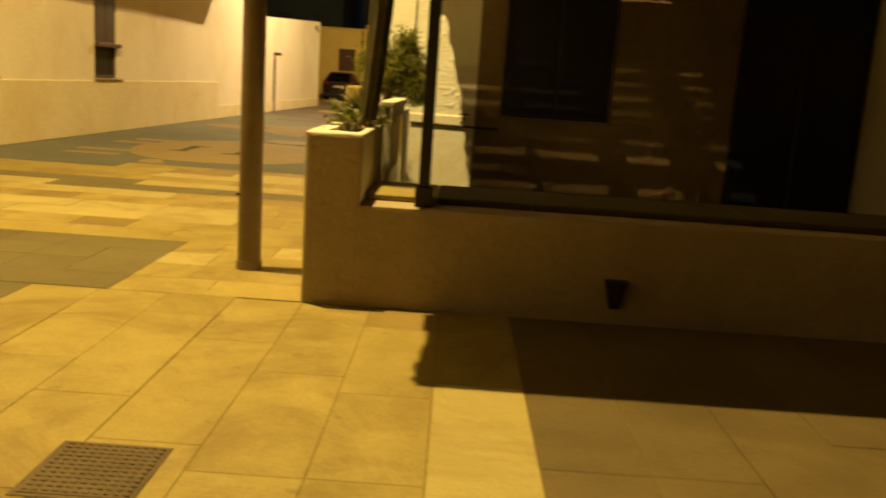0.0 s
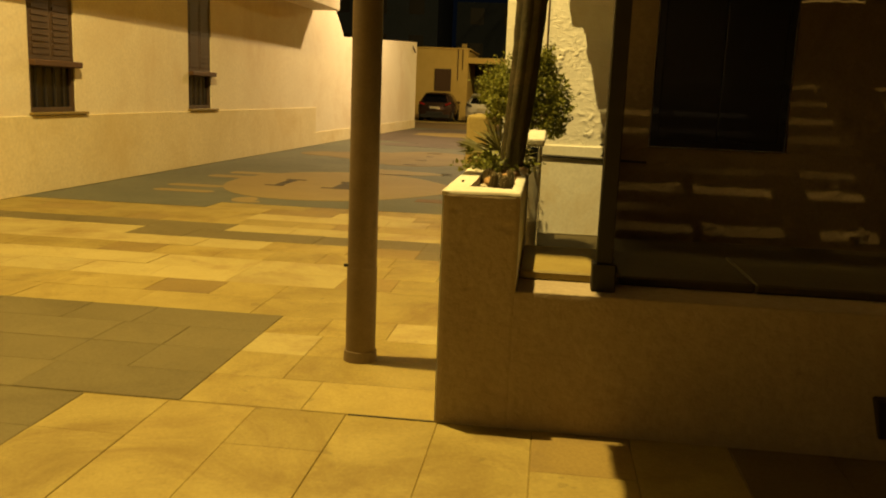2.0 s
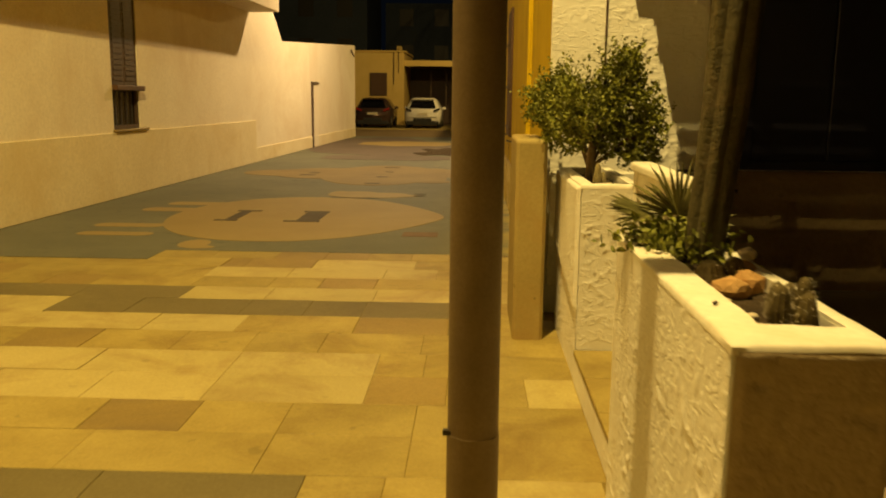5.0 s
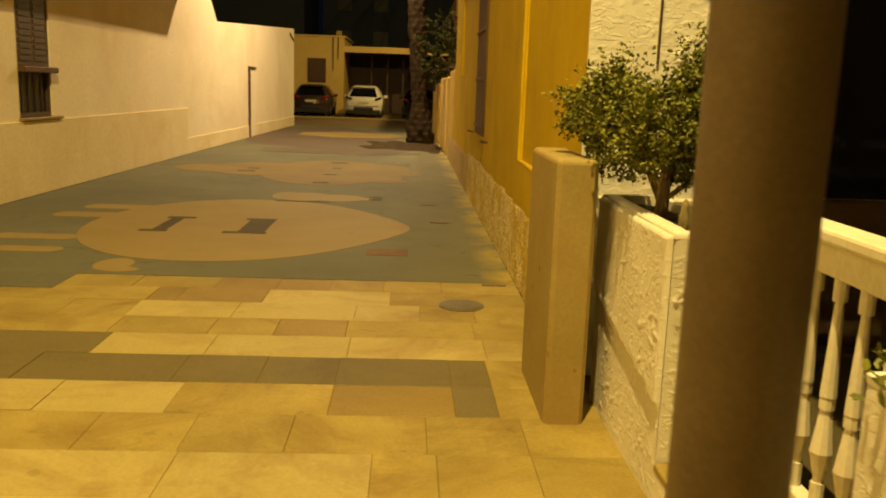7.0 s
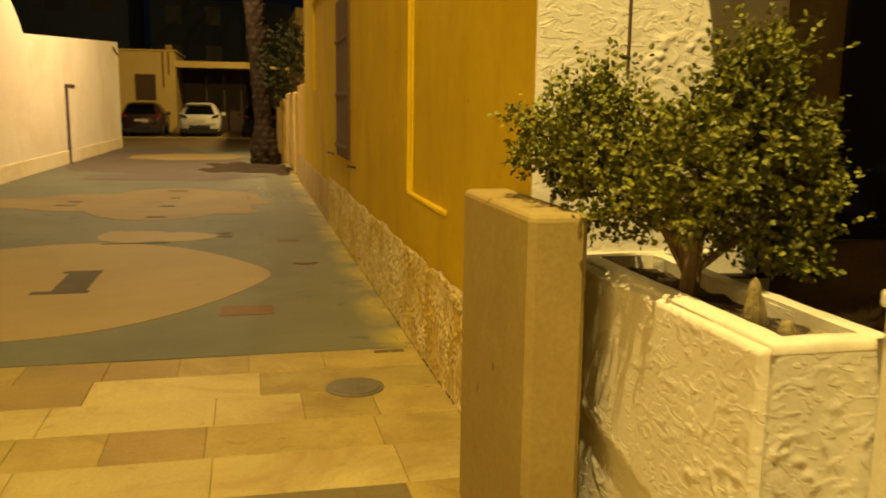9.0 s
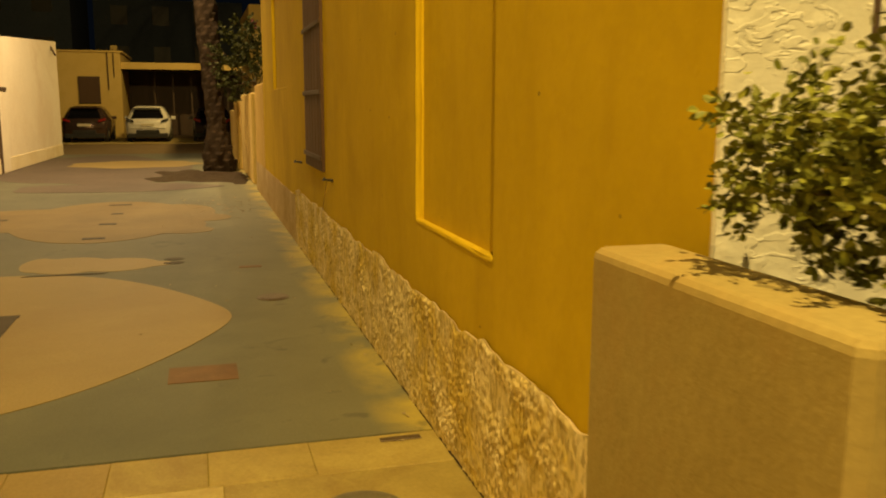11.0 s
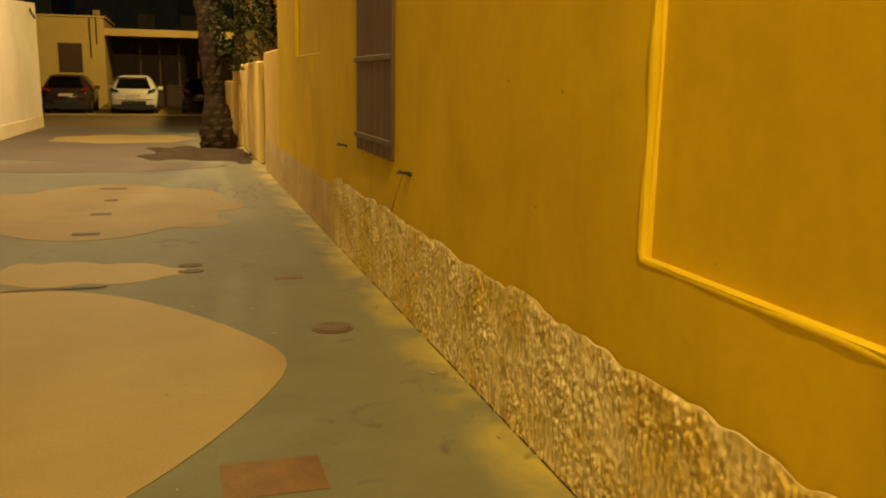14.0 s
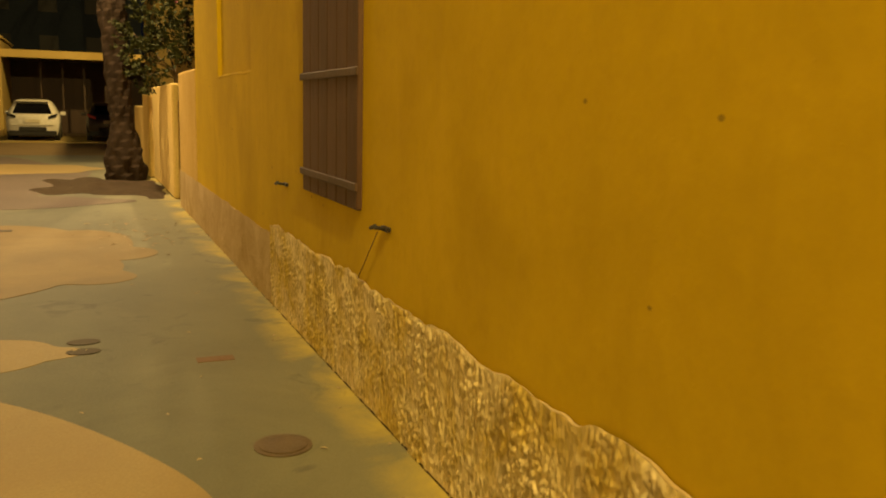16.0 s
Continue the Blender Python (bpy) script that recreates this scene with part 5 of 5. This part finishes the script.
def car(label, paint, x, y, wide=1.8, high=1.53, long=4.3, lens="red_lens"):
    """A hatchback seen from behind: tapered cabin, glass, lamps, dark bumper, wheels."""
    t = thing("car", label, "car", (x + wide / 2, y + long / 2, 0), "parked cars")
    h = wide / 2
    cx = x + h
    # half width at heights: sill, waist, roof
    prof = ((0.22, 0.90), (0.45, 0.98), (0.85, 1.0), (1.0, 0.95), (1.3, 0.80), (1.47, 0.70), (high, 0.52))
    side = ((0.06, 0.10), (0.0, 0.0), (0.02, 0.0), (0.10, 0.55), (0.42, 1.15), (0.62, 1.5), (0.85, 1.9))
    b = new_bm()
    rings = []
    for (z, w), (back, front) in zip(prof, side):
        y0, y1, c = y + back, y + long - front, 0.16
        hw = h * w
        rings.append([b.verts.new(p) for p in ((cx - hw, y0 + c, z), (cx - hw + c, y0, z), (cx + hw - c, y0, z), (cx + hw, y0 + c, z), (cx + hw, y1 - c, z), (cx + hw - c, y1, z), (cx - hw + c, y1, z), (cx - hw, y1 - c, z))])
    for p, q in zip(rings, rings[1:]):
        for k in range(8):
            b.faces.new((p[k], p[(k + 1) % 8], q[(k + 1) % 8], q[k]))
    b.faces.new(rings[-1])
    b.faces.new(rings[0][::-1])
    bmesh.ops.recalc_face_normals(b, faces=b.faces)
    body = part("body", b, M[paint], t, "", True)
    def slope(z):
        return y + np.interp(z, [p[0] for p in prof], [s[0] for s in side])
    b = new_bm()
    b.faces.new([b.verts.new(p) for p in ((cx - h * 0.74, slope(1.03) - 0.02, 1.03), (cx + h * 0.74, slope(1.03) - 0.02, 1.03), (cx + h * 0.58, slope(1.4) - 0.02, 1.4), (cx - h * 0.58, slope(1.4) - 0.02, 1.4))])
    bmesh.ops.solidify(b, geom=b.faces[:], thickness=0.01)
    part("rear_window", b, M["dark"], t, "dark rear glass")
    b = new_bm()
    box(b, cx - h * 0.9, cx + h * 0.9, y - 0.02, y + 0.14, 0.2, 0.40, 0.04, 2)
    box(b, cx - h * 0.52, cx + h * 0.52, y - 0.035, y + 0.12, 0.36, 0.54, 0.04, 2)
    part("bumper", b, M["rubber"], t, "dark lower bumper")
    b = new_bm()
    box(b, cx - h * 0.62, cx + h * 0.62, y + 0.36, y + 0.72, high - 0.10, high - 0.045, 0.02, 2)
    part("spoiler", b, M[paint], t, "roof spoiler over the rear window")
    b = new_bm()
    box(b, cx - h * 0.8, cx + h * 0.8, y - 0.03, y + 0.08, 0.60, 0.635, 0.012, 2)
    part("crease", b, M[paint], t, "raised crease across the tailgate")
    for s in (-1, 1):
        b = new_bm()
        c = cx + s * h * 0.78
        box(b, c - 0.15, c + 0.15, y - 0.03, y + 0.16, 0.86, 0.96, 0.025, 2)
        for v in b.verts:
            v.co.z += 0.10 * max(0.0, (v.co.x - c) * s + 0.05) / 0.2
        part("tail_lamp", b, M[lens], t, "tail lamp")
        b = new_bm()
        c = cx + s * (h + 0.09)
        box(b, c - 0.1, c + 0.1, y + 2.5, y + 2.62, 0.95, 1.1, 0.03, 2)
        part("mirror", b, M[paint], t)
        for yy in (y + 0.75, y + long - 0.8):
            b = new_bm()
            c = cx + s * (h - 0.1)
            tube(b, (c - 0.1, yy, 0.32), (c + 0.1, yy, 0.32), 0.32, 0.32, 20)
            wheel = part("wheel", b, M["rubber"], t)
            b = new_bm()
            tube(b, (c + s * 0.1, yy, 0.32), (c + s * 0.115, yy, 0.32), 0.2, 0.18, 16)
            part("rim", b, M["steel"], wheel)
    b = new_bm()
    box(b, cx - 0.26, cx + 0.26, y - 0.035, y - 0.01, 0.70, 0.81)
    part("plate", b, M["plate"], t, "pale plate")
    return t


car("brown hatchback parked nose to the house", "car_brown", -7.25, 46.6, 1.8, 1.55)
car("white crossover parked nose to the house", "car_white", -4.72, 46.6, 1.82, 1.56, 4.3, "dark")
car("dark car parked behind the palm trunk", "car_dark", -1.95, 46.8, 1.75, 1.48)

# ---- palm tree and creeper ----
palm = thing("palm_tree", "date palm with rough brown trunk in the alley", "palm", (-1.32, 29.1, 0))
bm = new_bm()
rings = []
for i in range(180):
    z = 9.8 * i / 179
    r = 0.225 + 0.15 * math.exp(-(z / 0.75) ** 4) + 0.03 * (z > 2.2) * min(1, (z - 2.2))
    ring = []
    for j in range(30):
        w = 2 * math.pi * j / 30
        bite = 0.045 * (((i + (j // 2) * 3) % 6) / 5.0 - 0.4) + 0.09 * noise.noise((math.cos(w) * 2, math.sin(w) * 2, z * 3))
        rr = r * (1 + bite * 2.4)
        ring.append(bm.verts.new((-1.32 - 0.05 * z + rr * math.cos(w) + 0.06, 29.1 + rr * math.sin(w), z)))
    rings.append(ring)
for a, b in zip(rings, rings[1:]):
    for j in range(30):
        bm.faces.new((a[j], a[(j + 1) % 30], b[(j + 1) % 30], b[j]))
bm.faces.new(rings[-1])
part("trunk", bm, M["bark"], palm)
for k in range(16):
    turn = 2 * math.pi * k / 16 + random.uniform(-0.1, 0.1)
    rise, reach = random.uniform(0.2, 1.1), random.uniform(2.0, 2.6)
    b = new_bm()
    last = None
    for q in range(13):
        u = q / 12
        p = Vector((-1.75 + math.cos(turn) * reach * u, 29.1 + math.sin(turn) * reach * u, 9.7 + rise * math.sin(u * 2.2) * 1.2 - 1.5 * u * u))
        if last:
            tube(b, last, p, 0.02, 0.016, 5)
            across = Vector((-math.sin(turn), math.cos(turn), 0))
            for s in (-1, 1):
                for f in (0.2, 0.6):
                    m0 = last.lerp(p, f)
                    tip = m0 + across * s * 0.5 * (1 - 0.5 * u) + (p - last) * 0.9 - Vector((0, 0, 0.14))
                    off = (p - last).normalized() * 0.02
                    b.faces.new([b.verts.new(x) for x in (m0 - off, m0 + off, tip)])
        last = p
    part("frond", b, M["frond"], palm)
bm = new_bm()
bmesh.ops.create_grid(bm, x_segments=24, y_segments=24, size=1.0)
for v in bm.verts:
    r = math.hypot(v.co.x, v.co.y) * (1.15 + 0.7 * noise.noise((v.co.x * 2.3, v.co.y * 2.3, 6.0)))
    h = 0.12 * max(0.0, 1 - r) * (1 + 0.6 * noise.noise((v.co.x * 5, v.co.y * 5, 2.0)))
    v.co = Vector((-1.75 + v.co.x * 1.25, 27.7 + v.co.y * 2.3, h * 0.7 - 0.006))
solid("tree_bed", bm, M["soil"], "dark earth bed with dry litter under the palm", "soil", "structure", True)
shrub("dark flowering creeper hanging over the garden wall", (-0.52, 26.6, 1.85),
      [((-0.9, 26.6, 2.25), 0.42), ((-0.6, 26.8, 2.6), 0.5), ((-1.05, 27.2, 2.7), 0.38), ((-0.4, 26.2, 2.9), 0.4), ((-0.7, 27.2, 3.1), 0.42), ((-1.0, 27.6, 2.0), 0.3), ((-0.35, 25.9, 2.3), 0.35)],
      3400, 0.07, M["leaf_dark"], 11, 9, 0.03)
lit_v, lit_f = [], []
for k in range(110):
    if k < 70:
        x, y = random.gauss(-1.5, 0.35), random.gauss(21.6, 0.6)
    elif k < 90:
        x, y = random.uniform(-2.3, -0.8), random.uniform(12, 22)
    else:
        x, y = random.uniform(-0.9, -0.72), random.uniform(9.6, 18)
    x = min(x, -0.74)
    s, w, n = random.uniform(0.008, 0.022), random.uniform(0, 6.28), len(lit_v)
    if k < 70:
        s *= 2.2
    ca, sa = math.cos(w) * s, math.sin(w) * s
    lit_v += [(x - ca, y - sa, 0.006), (x + sa * 0.5, y - ca * 0.5, 0.010), (x + ca, y + sa, 0.007), (x - sa * 0.5, y + ca * 0.5, 0.012)]
    lit_f.append((n, n + 1, n + 2, n + 3))
me = bpy.data.meshes.new("litter")
me.from_pydata(lit_v, [], lit_f)
me.materials.append(M["paper"])
tagged(new("litter", me), "dry leaves and paper scraps along the alley", "litter", "", "stuff")

# ---- pavement slabs ----
slab_meshes = {}


def slab_mesh(w, d, material):
    key = (round(w, 3), round(d, 3), material)
    if key not in slab_meshes:
        b = new_bm()
        g = 0.0013
        box(b, -w / 2 + g, w / 2 - g, -d / 2 + g, d / 2 - g, -0.035, 0.0)
        top = [e for e in b.edges if all(v.co.z > -0.001 for v in e.verts)]
        bmesh.ops.bevel(b, geom=top, offset=0.003, segments=1, affect="EDGES")
        slab_meshes[key] = mesh_of("slab", b, M[material])
    return slab_meshes[key]


# courses of the pavement: from y on, the kinds of slab from the wall outwards, each up to an x
COURSES = {
    6.38: (("stone", -9.5),),
    6.81: (("stone", -2.55), ("stone_brown", -3.03), ("stone", -9.5)),
    7.22: (("stone_light", -0.9), ("stone", -1.74), ("stone_light", -9.5)),
    7.66: (("stone", -1.74), ("stone_light", -9.5)),
    8.08: (("stone", -3.62), ("stone_brown", -4.1), ("stone", -9.5)),
    8.52: (("stone", -1.13), ("stone_dark", -1.35), ("stone", -2.77), ("stone_light", -9.5)),
    8.95: (("stone", -1.13), ("stone_dark", -1.35), ("stone_dark", -4.28), ("stone_light", -9.5)),
    9.42: (("stone_light", -3.45), ("stone_dark", -9.5)),
    9.84: (("stone", -9.5),),
    10.24: (("stone", -1.5), ("stone_light", -3.52), ("stone", -9.5)),
    10.66: (("stone", -1.72), ("stone_light", -2.66), ("stone_brown", -3.5), ("stone", -9.5)),
    11.08: (("stone", -2.2), ("stone_brown", -3.1), ("stone", -9.5)),
}


def slab_kind(x, y, rnd):
    if 4.82 < y < 6.38:
        return "stone_dark" if x < -1.86 else rnd.choice(("stone",) * 7 + ("stone_light",))
    if y > 6.38:
        for kind, end in COURSES[max(c for c in COURSES if c < y)]:
            if x > end:
                return rnd.choice((kind,) * 9 + ("stone_brown",)) if kind == "stone" else kind
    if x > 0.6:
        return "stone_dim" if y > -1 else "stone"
    if -3.35 < x < -2.39 and y > 3.4:
        return "stone_dark"
    return "stone_light" if 0.18 < x and y < 3.6 else rnd.choice(("stone",) * 12 + ("stone_brown",))


ROWS = (4.81, 5.205, 5.60, 5.99, 6.38, 6.81, 7.22, 7.66, 8.08, 8.52, 8.95, 9.42, 9.84, 10.24, 10.66, 11.08, 11.455)
rnd = random.Random(7)
pieces = []
for y0, y1 in zip(ROWS, ROWS[1:]):
    edge = -0.655 if y0 < 6.2 else (-0.62 if y0 < 8.8 else -0.69)
    x = edge
    stops = [-1.865] if 4.8 < y0 < 6.38 else [e for _, e in COURSES.get(y0, ())]
    while x > -9.4:
        w = rnd.choice((0.42, 0.46, 0.63, 0.84, 0.84))
        if stops and x - w < stops[0] + 0.2:
            w = round(x - stops.pop(0), 3)
        pieces.append((x - w / 2, (y0 + y1) / 2, w, round(y1 - y0, 3)))
        x -= w
x = 6.91
columns = []
while x > -9.4:
    columns.append(x)
    x -= 0.42
for x in columns:
    y = 4.80
    while y > -6:
        d = rnd.choice((0.84, 1.05, 1.26, 1.26))
        if y == 4.80:
            d = rnd.choice((0.42, 0.84, 1.26))
        pieces.append((x - 0.21, y - d / 2, 0.42, d))
        y -= d
rest = {}
count = 0
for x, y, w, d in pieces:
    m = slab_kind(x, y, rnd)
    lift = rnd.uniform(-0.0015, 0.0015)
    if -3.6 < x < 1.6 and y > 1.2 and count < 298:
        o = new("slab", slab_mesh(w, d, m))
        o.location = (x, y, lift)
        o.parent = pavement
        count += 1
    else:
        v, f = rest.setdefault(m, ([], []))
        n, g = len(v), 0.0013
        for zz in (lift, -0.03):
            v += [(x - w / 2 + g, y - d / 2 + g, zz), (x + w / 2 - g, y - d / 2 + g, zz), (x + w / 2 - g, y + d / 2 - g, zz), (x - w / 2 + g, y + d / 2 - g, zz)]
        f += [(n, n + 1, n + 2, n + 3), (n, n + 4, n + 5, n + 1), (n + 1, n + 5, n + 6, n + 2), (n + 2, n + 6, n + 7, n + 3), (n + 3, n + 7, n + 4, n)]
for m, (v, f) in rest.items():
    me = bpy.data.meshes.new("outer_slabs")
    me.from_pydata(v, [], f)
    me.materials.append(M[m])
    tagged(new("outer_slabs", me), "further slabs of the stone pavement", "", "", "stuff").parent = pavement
